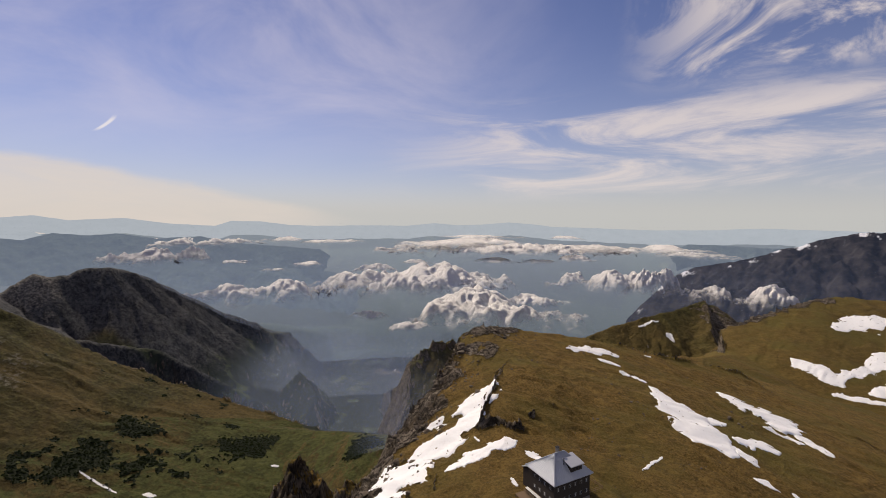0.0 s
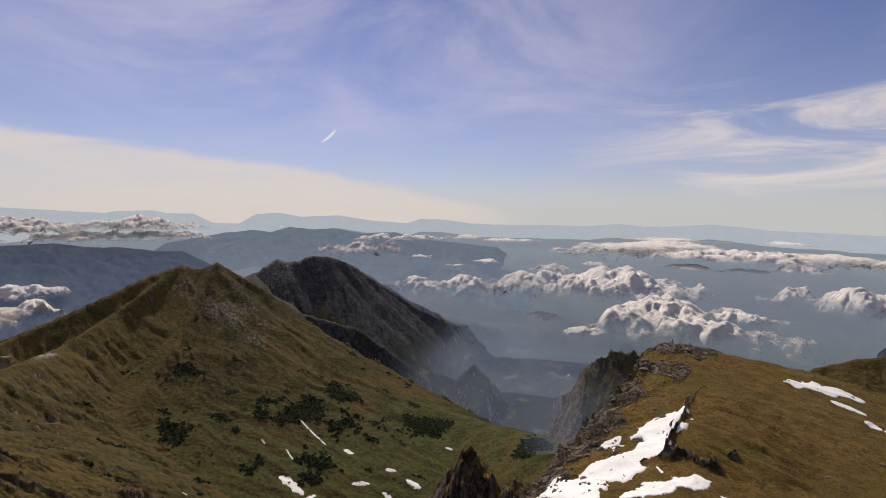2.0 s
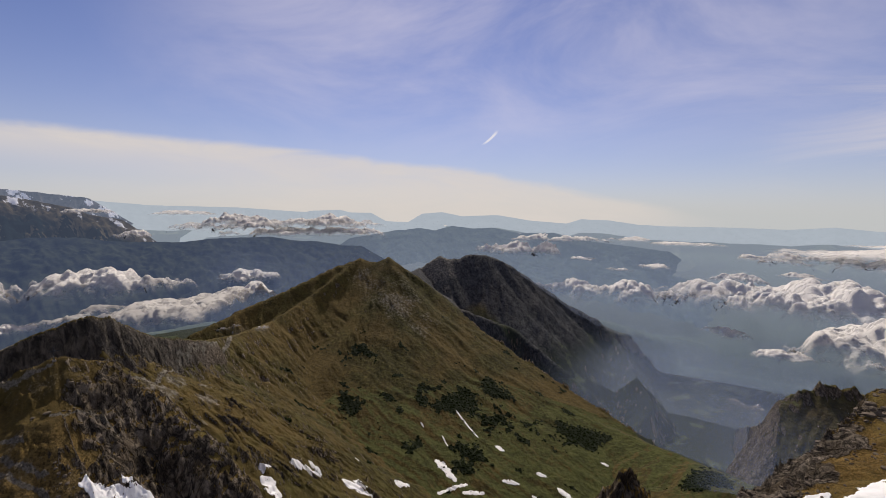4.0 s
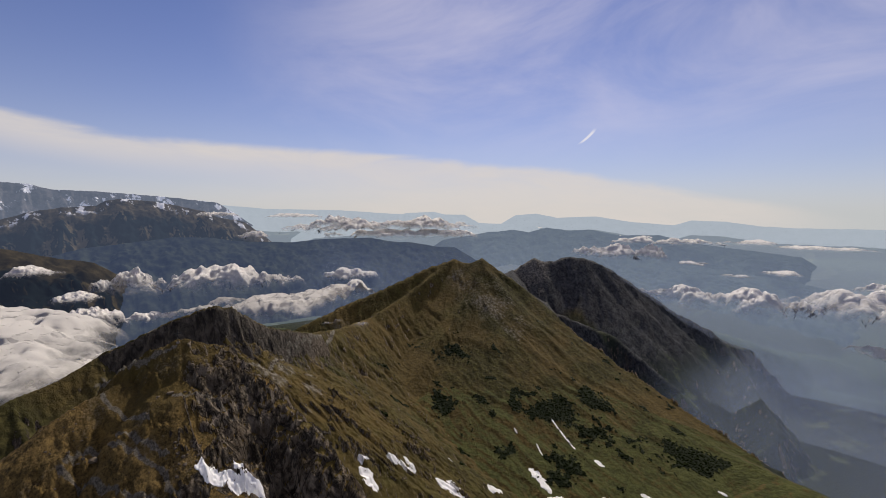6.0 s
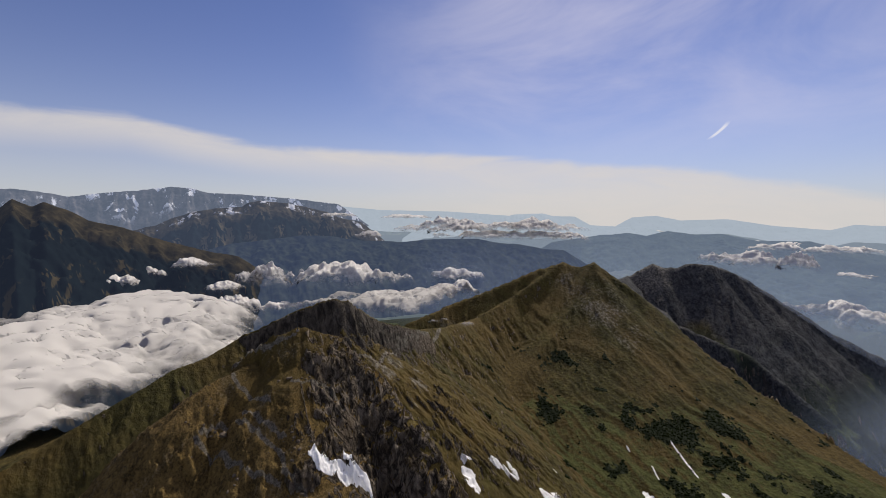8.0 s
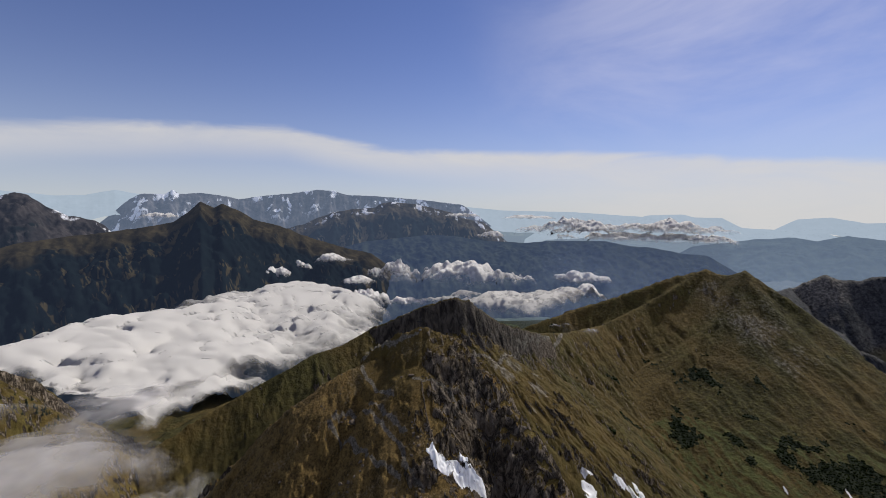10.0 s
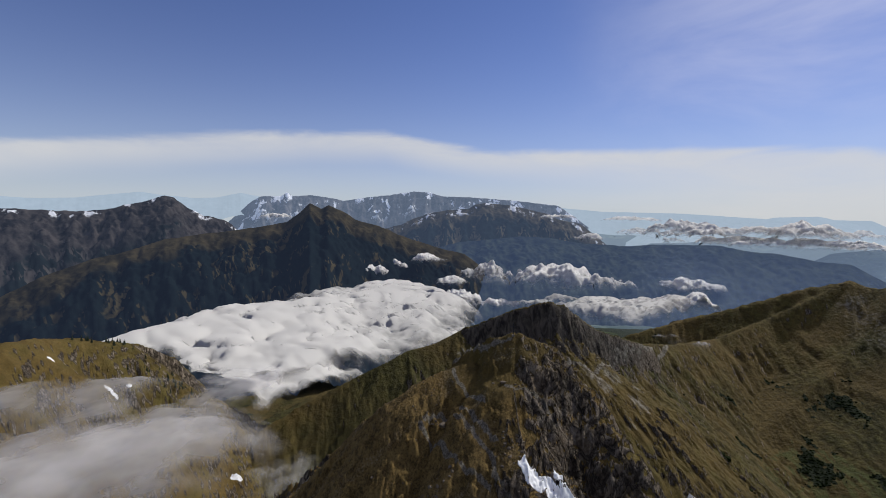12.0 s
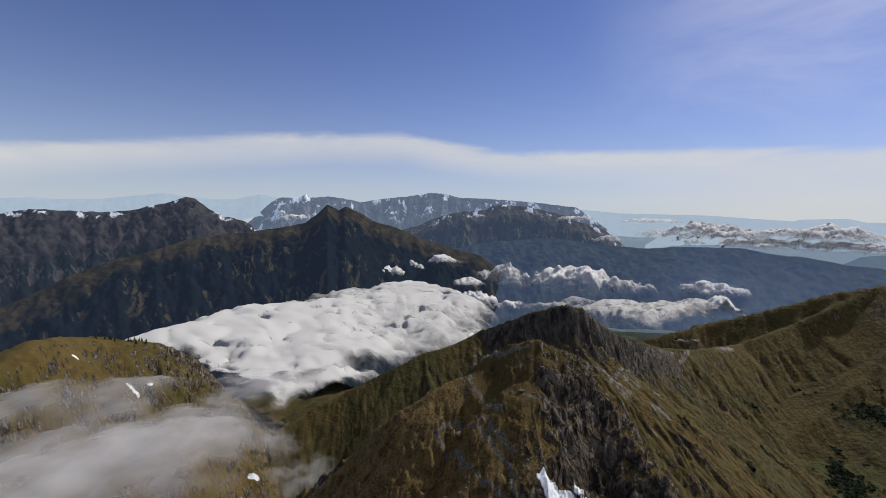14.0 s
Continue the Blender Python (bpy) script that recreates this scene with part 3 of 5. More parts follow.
lit = g("ShaderNodeBsdfDiffuse", {"Color": pale, "Normal": curl})
through_ = g("ShaderNodeVectorMath", {0: curl, 3: -1.0}, operation="SCALE").outputs[0]
glow = g("ShaderNodeBsdfTranslucent", {"Color": pale, "Normal": through_})
white = g("ShaderNodeAddShader", {0: lit.outputs[0], 1: glow.outputs[0]})
gap = g("ShaderNodeBsdfTransparent")
mixed = g("ShaderNodeMixShader", {0: g.math("MULTIPLY", body, g.attr("veil")), 1: gap.outputs[0], 2: white.outputs[0]})
g("ShaderNodeOutputMaterial", {"Surface": mixed.outputs[0]})

VAPOUR, g = material("drifting_mist")
spot = g("ShaderNodeTexCoord").outputs["Object"]
wisp = g.noise(spot, 0.02, 3, 0.45)
body = g.math("MULTIPLY", g.step(g.math("ADD", g.attr("thick"), g.math("MULTIPLY", g.math("SUBTRACT", wisp, 0.5), 1.6)), 0.05, 1.1), g.attr("veil"))
fog = g("ShaderNodeMixShader", {0: 0.5, 1: g("ShaderNodeBsdfDiffuse", {"Color": (0.9, 0.87, 0.86, 1)}).outputs[0], 2: g("ShaderNodeBsdfTranslucent", {"Color": (0.9, 0.87, 0.86, 1)}).outputs[0]})
mixed = g("ShaderNodeMixShader", {0: body, 1: g("ShaderNodeBsdfTransparent").outputs[0], 2: fog.outputs[0]})
g("ShaderNodeOutputMaterial", {"Surface": mixed.outputs[0]})

# ---- the ground ----
az = np.radians(AZ)[None, :]
GX, GY = -np.sin(az) * RADII[:, None], np.cos(az) * RADII[:, None]
TRACE["crest"] = np.full(GX.shape, 400.0)
GZ = land_height(GX, GY)
dz_r, dz_a = np.gradient(GZ, RADII, axis=0), np.gradient(GZ, np.radians(AZ), axis=1) / RADII[:, None]
GZ, hollow_mask = erode(GX, GY, GZ, -np.sin(az) * dz_r - np.cos(az) * dz_a, np.cos(az) * dz_r - np.sin(az) * dz_a, TRACE["crest"],
                        ((150, 0.05, 800, 2800), (72, 0.06, 450, 2800), (34, 0.07, 250, 2800), (16, 0.085, 90, 2400), (7.5, 0.09, 90, 1000), (3.6, 0.10, 80, 420), (1.8, 0.10, 80, 300)), 301)
steep = steepness(np.stack([GX, GY, GZ], -1))
GZ = GZ + fine_relief(GX, GY, steep)
steep = steepness(np.stack([GX, GY, GZ], -1))
GR = np.hypot(GX, GY)
GA = AZ[None, :] + 0 * GR
patch = fbm(GX, GY, 60, 4, 61)
small_patch = fbm(GX, GY, 14, 4, 64)
rock_mask = np.clip((steep - 1.15 + 0.35 * patch + 0.35 * small_patch * (GR < 500)) / 0.4, 0, 1)
# the north wall of the cross summit and the rock ridge behind it are bare
nose = np.clip((GY - 26 + 0.25 * (GX + 203) + 7 * small_patch) / 10, 0, 1) * (np.hypot(GX + 185, GY - 35) < 75) * np.clip((steep - 0.55) / 0.35, 0, 1)
south_half = np.clip((30 - GY - 0.25 * (GX + 203) + 9 * small_patch) / 8, 0, 1) * (np.hypot(GX + 178, GY - 10) < 70)
rock_mask = np.maximum(rock_mask * (1 - 0.92 * south_half), nose)
# broken rock along the western rim of the hut ridge and on its outcrop
rim_line = np.interp(GY, [60, 120, 139, 165, 205, 227, 245], [-46, -36, -28, -18, 3, 15, 30])
rim_rock = np.clip(1.15 - np.abs(GX - rim_line - 6) / 26, 0, 1) * ((GY > 60) & (GY < 250) & (GR < 300))
rock_mask = np.maximum(rock_mask, np.clip((small_patch + 0.55 * patch + rim_rock - 0.62) / 0.3, 0, 1) * (rim_rock > 0))
rock_mask = np.maximum(rock_mask, np.clip(1.3 - np.hypot((GX - 23 - 0.4 * (GY - 165)) / 8, (GY - 165) / 28), 0, 1) * (steep > 0.7))
# bare crests: the far knob's side and the hump behind the hut
knob = np.clip(1.5 - np.hypot(GX - 560, GY - 880) / 120, 0, 1) * np.clip((steep - 0.45) / 0.2 + 0.6 * patch, 0, 1) * np.clip((GX - 505 + 25 * small_patch) / 40, 0, 1)
hump = np.clip(1.2 - TRACE["crest"] / 16 + 0.8 * small_patch, 0, 1) * (GX > 330) * (GX < 450) * (GY > 480) * (GY < 560)
rock_mask = np.maximum.reduce([rock_mask, knob, hump])
GZ = GZ + np.clip(rock_mask, 0, 1) * (GR < 320) * 1.5 * fbm(GX, GY, 5.0, 4, 77, 0.55, True)
green_mask = np.clip((GR - 320) / 700 + 0.25 * fbm(GX, GY, 300, 3, 62), 0, 1)
green_mask = np.where(np.hypot(GX + 203, GY - 22) < 26, 0.7, green_mask)
heath_mask = np.clip(1.25 - np.abs(GA - 96) / 26 + 0.5 * patch, 0, 1) * (GR < 330) * np.clip((np.hypot(GX + 203, GY - 22) - 18) / 14, 0, 1) * 0.95
meadow_mask = np.clip((0.42 - steep) / 0.15 + 0.3 * patch, 0, 1) * ((GZ < -480) & (GR < 1480)) * np.clip((GA - 8) / 8, 0, 1)
# the far side of the spur, with its shade painted in, down into the wooded valley
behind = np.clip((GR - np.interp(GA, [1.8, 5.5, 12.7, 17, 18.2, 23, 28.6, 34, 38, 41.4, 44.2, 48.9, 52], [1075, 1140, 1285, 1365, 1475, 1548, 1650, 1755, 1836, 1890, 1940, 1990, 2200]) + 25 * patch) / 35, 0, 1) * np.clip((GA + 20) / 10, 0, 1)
low = np.clip((-290 - GZ) / 120, 0, 1) * (GR < 2100) * (GR > 900)
clump = fbm(GX, GY, 150, 5, 63, 0.55)
shrub_mask = np.full_like(GX, -1.0)
for bx, by, wide in ((-1075, 765, 55), (-1319, 829, 42), (-1186, 943, 52), (-831, 1029, 85), (-660, 1140, 75), (-800, 1165, 70), (-740, 1090, 80), (-838, 835, 34), (-219, 1134, 75), (-532, 1228, 60), (-674, 834, 50), (-943, 1002, 46), (-600, 1200, 50), (-700, 900, 40)):
    shrub_mask = np.maximum(shrub_mask, 1.0 - np.hypot(GX - bx + 55 * patch, GY - by + 70 * clump) / (1.25 * wide))
shrub_mask = np.clip((shrub_mask + 1.5 * clump + 0.5 * small_patch - 0.42) / 0.12, 0, 1)
scattered = np.clip((fbm(GX, GY, 60, 4, 68, 0.55) - 0.36) / 0.05, 0, 1) * low * np.clip((GA - 22) / 4, 0, 1)
shrub_mask = np.maximum(shrub_mask, scattered) * (1 - behind)
# the sunlit crest of the shoulder is left out of the painted shade
lit_crest = np.clip(1.3 - np.abs(GR - np.interp(GA, [22, 29.9, 32.9, 37.4, 42.4, 46], [1920, 2070, 2170, 2335, 2140, 2180]) + 30) / 60 + 0.5 * patch, 0, 1) * np.clip((GA - 31) / 2, 0, 1) * np.clip((46 - GA) / 2, 0, 1)
shaded_rock_mask = behind * np.clip((GZ + 640) / 60 + 0.5 * patch, 0, 1) * np.clip((54 - GA) / 3, 0, 1) * np.clip((GA - 15) / 4, 0, 1) * (1 - 0.9 * lit_crest) * 0.95
scree_mask = np.clip((fbm(GX, GY, 180, 4, 65) - 0.02) / 0.3, 0, 1) * np.clip((GZ + 330) / 120, 0, 1) * ((GR > 1100) & (GA > 20)) * (1 - 0.8 * hollow_mask) * 0.75
# paths trodden through the grass and stone chutes on the cross summit, scree under the rock ridge
chutes = np.clip((fbm(GX * 0.8 + GY * 0.6, (GY * 0.8 - GX * 0.6) * 0.45, 17, 4, 71, 0.5, True) - 0.58) / 0.1, 0, 1) * (np.hypot(GX + 185, GY - 20) < 75) * (GR < 260) * (1 - rock_mask)
talus = np.clip((fbm(GX, GY, 40, 4, 72) + 0.05) / 0.3, 0, 1) * ((GR > 740) & (GR < 1150) & (GA > 66) & (GA < 92) & (GZ > -260)) * np.clip((1.3 - steep) / 0.3, 0, 1)
summit_scree = np.clip(1.15 - np.hypot(((GX + 1330) * 0.85 + (GY - 1190) * 0.3) / 240, ((GY - 1190) - 0.2 * (GX + 1330)) / 150) + 0.9 * fbm(GX, GY, 70, 4, 74), 0, 1) * (GR > 1100)
# footpaths that zigzag up to the cross, and the path over the saddle behind it
TRAILS = (((-198, 1), (-192, 4), (-188, 7), (-180, 12)), ((-179, 3), (-173, 8), (-168, 12), (-164, 15), (-159, 15), (-155, 19), (-153, 21)),
          ((-180, -8), (-183, -2), (-180, 3), (-180, 7)), ((-178, -9), (-174, -2), (-168, 2), (-162, 8), (-157, 14)), ((-183, 5), (-174, 10), (-171, 14), (-169, 16)),
          ((-777, 158), (-793, 210), (-937, 295), (-1092, 400), (-1277, 533)), ((-201, 22), (-203, 12), (-207, 1)), ((-184, 20), (-184, 27), (-183, 31), (-178, 36)))
trail_mask = np.zeros_like(GX)
for n, pts in enumerate(TRAILS):
    wide, sway = (3.5, 8.0) if n == 5 else (0.6, 1.6)
    spot_ = (GR > 700) if n == 5 else (np.hypot(GX + 180, GY - 12) < 60)
    tx, ty = GX[spot_] + sway * fbm(GX[spot_], GY[spot_], 6 * sway, 3, 75), GY[spot_] + sway * fbm(GX[spot_], GY[spot_], 6 * sway, 3, 76)
    way = np.full(tx.shape, 1e9)
    for (ax, ay), (bx, by) in zip(pts[:-1], pts[1:]):
        f = np.clip(((tx - ax) * (bx - ax) + (ty - ay) * (by - ay)) / ((bx - ax) ** 2 + (by - ay) ** 2), 0, 1)
        way = np.minimum(way, np.hypot(tx - ax - f * (bx - ax), ty - ay - f * (by - ay)))
    trail_mask[spot_] = np.maximum(trail_mask[spot_], np.clip(1.5 - way / wide, 0, 1))
scree_mask = np.maximum.reduce([scree_mask * 0.5, chutes * 0.4, talus * 0.7, summit_scree * 0.55, trail_mask * 1.1])
# less green on the high left slope, painting its golden sunlight into the colour
green_mask = green_mask * (1 - 0.35 * np.clip((GA - 51) / 3, 0, 1) * np.clip((GR - 1250) / 100, 0, 1) * np.clip((GZ + 420) / 100, 0, 1))
GZ = GZ + shrub_mask * (1.5 + 3.0 * np.clip(fbm(GX, GY, 12, 3, 67), 0, 1)) * (GR > 700)
# how strongly the painted haze shows, growing outwards
haze_mask = np.clip((GR - 2200) / 2200, 0, 1)
green_mask = np.maximum(green_mask, 0.78 * np.clip((GR - 420) / 150, 0, 1) * np.clip((GA - 30) / 8, 0, 1) * np.clip((118 - GA) / 5, 0, 1))
wood_mask = behind * np.clip((-430 - GZ) / 60, 0, 1)
green_mask = np.maximum(green_mask, np.clip((GR - 500) / 80, 0, 1) * np.clip((GA - 84) / 4, 0, 1) * np.clip((116 - GA) / 6, 0, 1))
meadow_mask = np.maximum(meadow_mask, np.clip((0.5 - steep) / 0.15 + 0.3 * patch, 0, 1) * ((GZ < -330) & (GR > 850) & (GR < 1400)) * np.clip((30 - GA) / 5, 0, 1))
scree_mask = np.maximum(scree_mask, 0.7 * np.clip(1.4 - np.hypot(GX + 1710, GY - 1850) / 130 + 0.9 * patch, 0, 1))
hill = np.clip(1.4 - np.hypot(GX + 500, GY + 440) / 260, 0, 1)
green_mask = np.maximum(green_mask, 0.6 * hill)
masks = {"wood": wood_mask, "rock": rock_mask, "green": green_mask, "meadow": meadow_mask, "shrub": shrub_mask, "heath": heath_mask, "scree": scree_mask, "shaded_rock": shaded_rock_mask, "cliff": np.clip(rock_mask, 0, 1) * np.clip(1.6 - np.hypot(GX + 880, GY - 160) / 260, 0, 1) * (GR > 600), "near": np.clip((900 - GR) / 450, 0, 1), "air": haze_mask}


def ground_z(x, y):
    """The finished ground's height, read between the rings."""
    a = (np.degrees(np.arctan2(-np.asarray(x, float), np.asarray(y, float))) + 48) % 360 - 48
    i = np.clip(np.interp(np.hypot(x, y), RADII, np.arange(len(RADII))), 0, len(RADII) - 1.001)
    j = np.clip(np.interp(a, AZ, np.arange(len(AZ))), 0, len(AZ) - 1.001)
    i0, j0 = i.astype(int), j.astype(int)
    u, v = i - i0, j - j0
    return (GZ[i0, j0] * (1 - v) + GZ[i0, j0 + 1] * v) * (1 - u) + (GZ[i0 + 1, j0] * (1 - v) + GZ[i0 + 1, j0 + 1] * v) * u


GROUND_RINGS = int(np.searchsorted(RADII, 2750))
places = np.stack([GX, GY, GZ], -1)
near_part, far_part = slice(0, GROUND_RINGS + 1), slice(GROUND_RINGS, None)
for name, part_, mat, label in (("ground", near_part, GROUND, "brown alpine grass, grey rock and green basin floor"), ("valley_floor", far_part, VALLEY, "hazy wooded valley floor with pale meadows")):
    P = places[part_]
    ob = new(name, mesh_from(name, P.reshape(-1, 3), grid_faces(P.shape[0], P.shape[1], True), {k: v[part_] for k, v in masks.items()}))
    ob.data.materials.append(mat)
    tagged(ob, label, "ground", kind="structure")


RANGES = {
    "horizon_hills": [(-3682, 3157, 17), (-3392, 3466, 42), (-3251, 3599, 59), (-3096, 3734, 17), (-2792, 3966, 34), (-2510, 4150, -19), (-2186, 4329, -45), (-2052, 4394, 3), (-1819, 4496, -4), (-1571, 4588, -40), (-1308, 4670, -53), (-801, 4783, -50), (-387, 4835, -57), (-85, 4849, -28), (158, 4847, -52), (399, 4834, -45), (696, 4800, -21), (928, 4760, -38), (1154, 4711, -66), (1531, 4602, -75), (2019, 4410, -91), (2443, 4190, -83), (2802, 3959, -60), (3397, 3462, -74), (3738, 3091, -71)],
    "blue_hills": [(-3730, 2238, -247), (-3564, 2495, -212), (-3374, 2746, -158), (-3235, 2909, -119), (-3067, 3085, -95), (-2969, 3180, -116), (-2848, 3288, -70), (-2680, 3427, -95), (-2551, 3524, -82), (-2329, 3674, -131), (-2059, 3832, -119), (-1831, 3946, -181), (-1605, 4043, -209), (-1168, 4190, -255), (-759, 4283, -302)],
    "valley_hill": [(-2600, 2900, -620), (-2242, 3191, -392), (-2043, 3322, -326), (-1758, 3481, -315), (-1352, 3658, -360), (-963, 3779, -414), (-500, 3870, -520), (-100, 3900, -700)],
    "island_hills": [(-4509, 1246, -93), (-4364, 1684, -55), (-4149, 2159, -26), (-4039, 2359, 28), (-3980, 2456, 58), (-3826, 2689, 72), (-3695, 2866, 18), (-3593, 2993, -35), (-3349, 3262, -51), (-3066, 3528, -53), (-2854, 3700, -77)],
    "forest_range": [(-3649, -788, -366), (-3699, -516, -270), (-3733, -148, -180), (-3720, 350, -122), (-3694, 568, -125), (-3646, 819, -165), (-3551, 1166, -172), (-3488, 1341, -151), (-3319, 1715, -141), (-3258, 1827, -172), (-3168, 1979, -178), (-3045, 2161, -214), (-2898, 2354, -225), (-2690, 2587, -222)],
    "brown_massif": [(-3820, -1560, -290), (-3930, -1240, -190), (-4028, -926, -115), (-4078, -677, -50), (-4094, -576, 2), (-4113, -425, 56), (-4126, -273, 84), (-4135, -70, 102), (-4136, -20, 138), (-4135, 80, 154), (-4127, 280, 137), (-4115, 428, 109), (-4090, 621, 62), (-4075, 716, 15), (-4038, 900, -20), (-3995, 1077, -64), (-3932, 1288, -127)],
    "gully_mountain": [(-1725, -2826, -541), (-1941, -2686, -509), (-2102, -2564, -467), (-2206, -2478, -407), (-2313, -2380, -325), (-2460, -2230, -240), (-2572, -2103, -202), (-2703, -1935, -129), (-2830, -1747, -95), (-2935, -1568, -69), (-3002, -1439, -46), (-3064, -1304, -17), (-3093, -1233, 43), (-3122, -1162, 116), (-3148, -1089, 77), (-3164, -1044, 102), (-3197, -939, 56), (-3219, -861, 0), (-3258, -704, -39), (-3290, -542, -111), (-3322, -295, -190), (-3336, -47, -247), (-3321, 320, -318)],
    "grey_plateau": [(-2062, -3324, 34), (-2312, -3158, 13), (-2498, -3016, 22), (-2597, -2933, 52), (-2698, -2842, 47), (-2866, -2675, 36), (-2995, -2532, 55), (-3039, -2480, 84), (-3127, -2370, 116), (-3192, -2282, 161), (-3224, -2237, 146), (-3277, -2161, 72), (-3340, -2064, 8), (-3403, -1960, 41), (-3433, -1907, 41), (-3483, -1816, -34), (-3541, -1703, -79)],
    "snowy_range": [(-3872, -2344, 0), (-3945, -2221, 105), (-4037, -2051, 176), (-4081, -1963, 190), (-4145, -1826, 193), (-4166, -1779, 232), (-4186, -1732, 196), (-4244, -1587, 211), (-4297, -1437, 193), (-4347, -1283, 163), (-4404, -1072, 201), (-4452, -856, 227), (-4490, -637, 264), (-4511, -470, 261), (-4521, -358, 224), (-4535, -80, 217), (-4522, 359, 189), (-4486, 677, 154), (-4440, 932, 119), (-4382, 1175, 81)],
    "west_horizon": [(-2560, -4133, 108), (-3102, -3750, 133), (-3248, -3625, 140), (-3400, -3485, 133), (-3558, -3326, 145), (-3719, -3148, 182), (-3854, -2983, 210), (-3934, -2877, 189), (-4094, -2648, 166), (-4198, -2481, 177), (-4299, -2303, 227), (-4372, -2164, 198), (-4530, -1816, 162), (-4771, -1040, 166), (-4884, 152, 184), (-4721, 1265, 93), (-4478, 1956, 83), (-4190, 2513, 44), (-3862, 2989, 44), (-3532, 3370, 38)],
    "east_wall": [(1218, 2959, -383), (1311, 2919, -340), (1428, 2864, -277), (1484, 2835, -256), (1593, 2775, -256), (1742, 2684, -215), (1833, 2623, -182), (1917, 2562, -134), (1996, 2502, -108), (2050, 2457, -74), (2120, 2397, -49), (2184, 2339, -29), (2241, 2284, -27), (2353, 2168, -57), (2518, 1975, -83)],
    "east_hills": [(1792, 4128, -246), (1961, 4050, -200), (2307, 3864, -197), (2543, 3712, -206), (2887, 3452, -217), (3156, 3208, -177)],
}


def hazy(name, low, high, air, glow, woods=None, treeline=0.0, snow=0.0):
    """Far slopes, the haze of much air painted on as emission: bare heights over woods, with snow in the high hollows.
    """
    m, g = material(name)
    spot = g("ShaderNodeTexCoord").outputs["Object"]
    n = g.noise(spot, 0.012, 7, 0.65)
    c = g.mix(g.step(n, 0.3, 0.7), (*low, 1), (*high, 1))
    if woods:
        under = g.step(g.math("ADD", g.attr("down"), g.math("MULTIPLY", g.math("SUBTRACT", g.noise(spot, 0.006, 6, 0.6), 0.5), treeline * 2.4)), treeline * 0.75, treeline * 1.25)
        wood = g.mix(g.noise(spot, 0.03, 5), (*woods, 1), tuple(2.0 * v for v in woods) + (1,))
        lanes = g.math("MULTIPLY", g.step(g.attr("hollow"), 0.45, 0.7), g.step(g.noise(g.scaled(spot, (1, 1, 0.3)), 0.006, 4, 0.5), 0.48, 0.56))
        c = g.mix(under, c, g.mix(g.math("MULTIPLY", lanes, 0.8), wood, (*high, 1)))
    if snow:
        white = g.math("MULTIPLY", g.step(g.noise(g.scaled(spot, (1, 1, 0.6)), 0.011, 6, 0.62), 0.55, 0.61), g.math("SUBTRACT", 1.0, g.step(g.attr("down"), snow * 0.5, snow)))
        c = g.mix(white, c, (0.75, 0.76, 0.78, 1))
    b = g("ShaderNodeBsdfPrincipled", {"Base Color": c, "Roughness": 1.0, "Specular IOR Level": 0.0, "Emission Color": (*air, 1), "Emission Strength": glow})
    g("ShaderNodeOutputMaterial", {"Surface": b.outputs[0]})
    return m


def far_range(name, label, mat, grade=0.75, jag=8.0, gully=40.0, width=160.0, seed=1, reach=1000.0, rib=0.10):
    """A distant mountain chain: a ridge with a front that falls towards the middle of the place and a short back."""
    p = np.array(RANGES[name], float)
    seg = np.hypot(*np.diff(p[:, :2], axis=0).T)
    run = np.r_[0, np.cumsum(seg)]
    s = np.arange(0, run[-1], 9.0)
    cx, cy, cz = (np.interp(s, run, p[:, k]) for k in range(3))
    r = np.hypot(cx, cy)
    front = np.cumsum(np.concatenate([[0], 5 * 1.03 ** np.arange(78)]))
    front = front * reach / front[-1]
    d = np.concatenate([[-60, -30, -12, -4.0], front])[:, None]
    ends = np.clip(np.minimum(s, run[-1] - s) / 400, 0, 1)[None, :] ** 0.8
    fall = np.where(d > 0, grade * d, np.abs(d) * 0.8)
    zc = cz + jag * fbm(s, s * 0 + seed, width * 0.5, 5, seed + 3, 0.6)
    bend = fbm(cx[None, :] + 2 * d, cy[None, :] - 2 * d, width * 2.2, 4, seed + 9)
    S = s[None, :] + bend * width * 1.2
    cut = fbm(S, d * 0.45 + bend * width, width, 6, seed + 5, 0.55, True)
    rough = fbm(cx[None, :] * (1 - d / r), cy[None, :] * (1 - d / r), width * 0.45, 5, seed + 8, 0.6, True)
    X, Y = cx[None, :] * (1 - d / r[None, :]), cy[None, :] * (1 - d / r[None, :])
    Z = zc[None, :] - fall - (0.5 * gully * (0.5 - cut) - gully * 0.25 * rough) * np.clip(np.abs(d) / (width * 0.7), 0, 1) - (1 - ends) * 260
    Z, hollow = erode(X, Y, Z, grade * X / np.hypot(X, Y), grade * Y / np.hypot(X, Y), np.abs(d) + 0 * X, ((width * 1.1, rib, 0, 9000), (width * 0.5, rib, 0, 9000), (width * 0.23, rib, 0, 9000), (width * 0.11, rib, 0, 9000)), 500 + 10 * seed)
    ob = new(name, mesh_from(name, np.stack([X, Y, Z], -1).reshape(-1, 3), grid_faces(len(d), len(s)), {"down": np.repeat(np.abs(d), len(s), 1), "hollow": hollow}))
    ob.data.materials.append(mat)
    return tagged(ob, label, "mountain range", kind="structure")


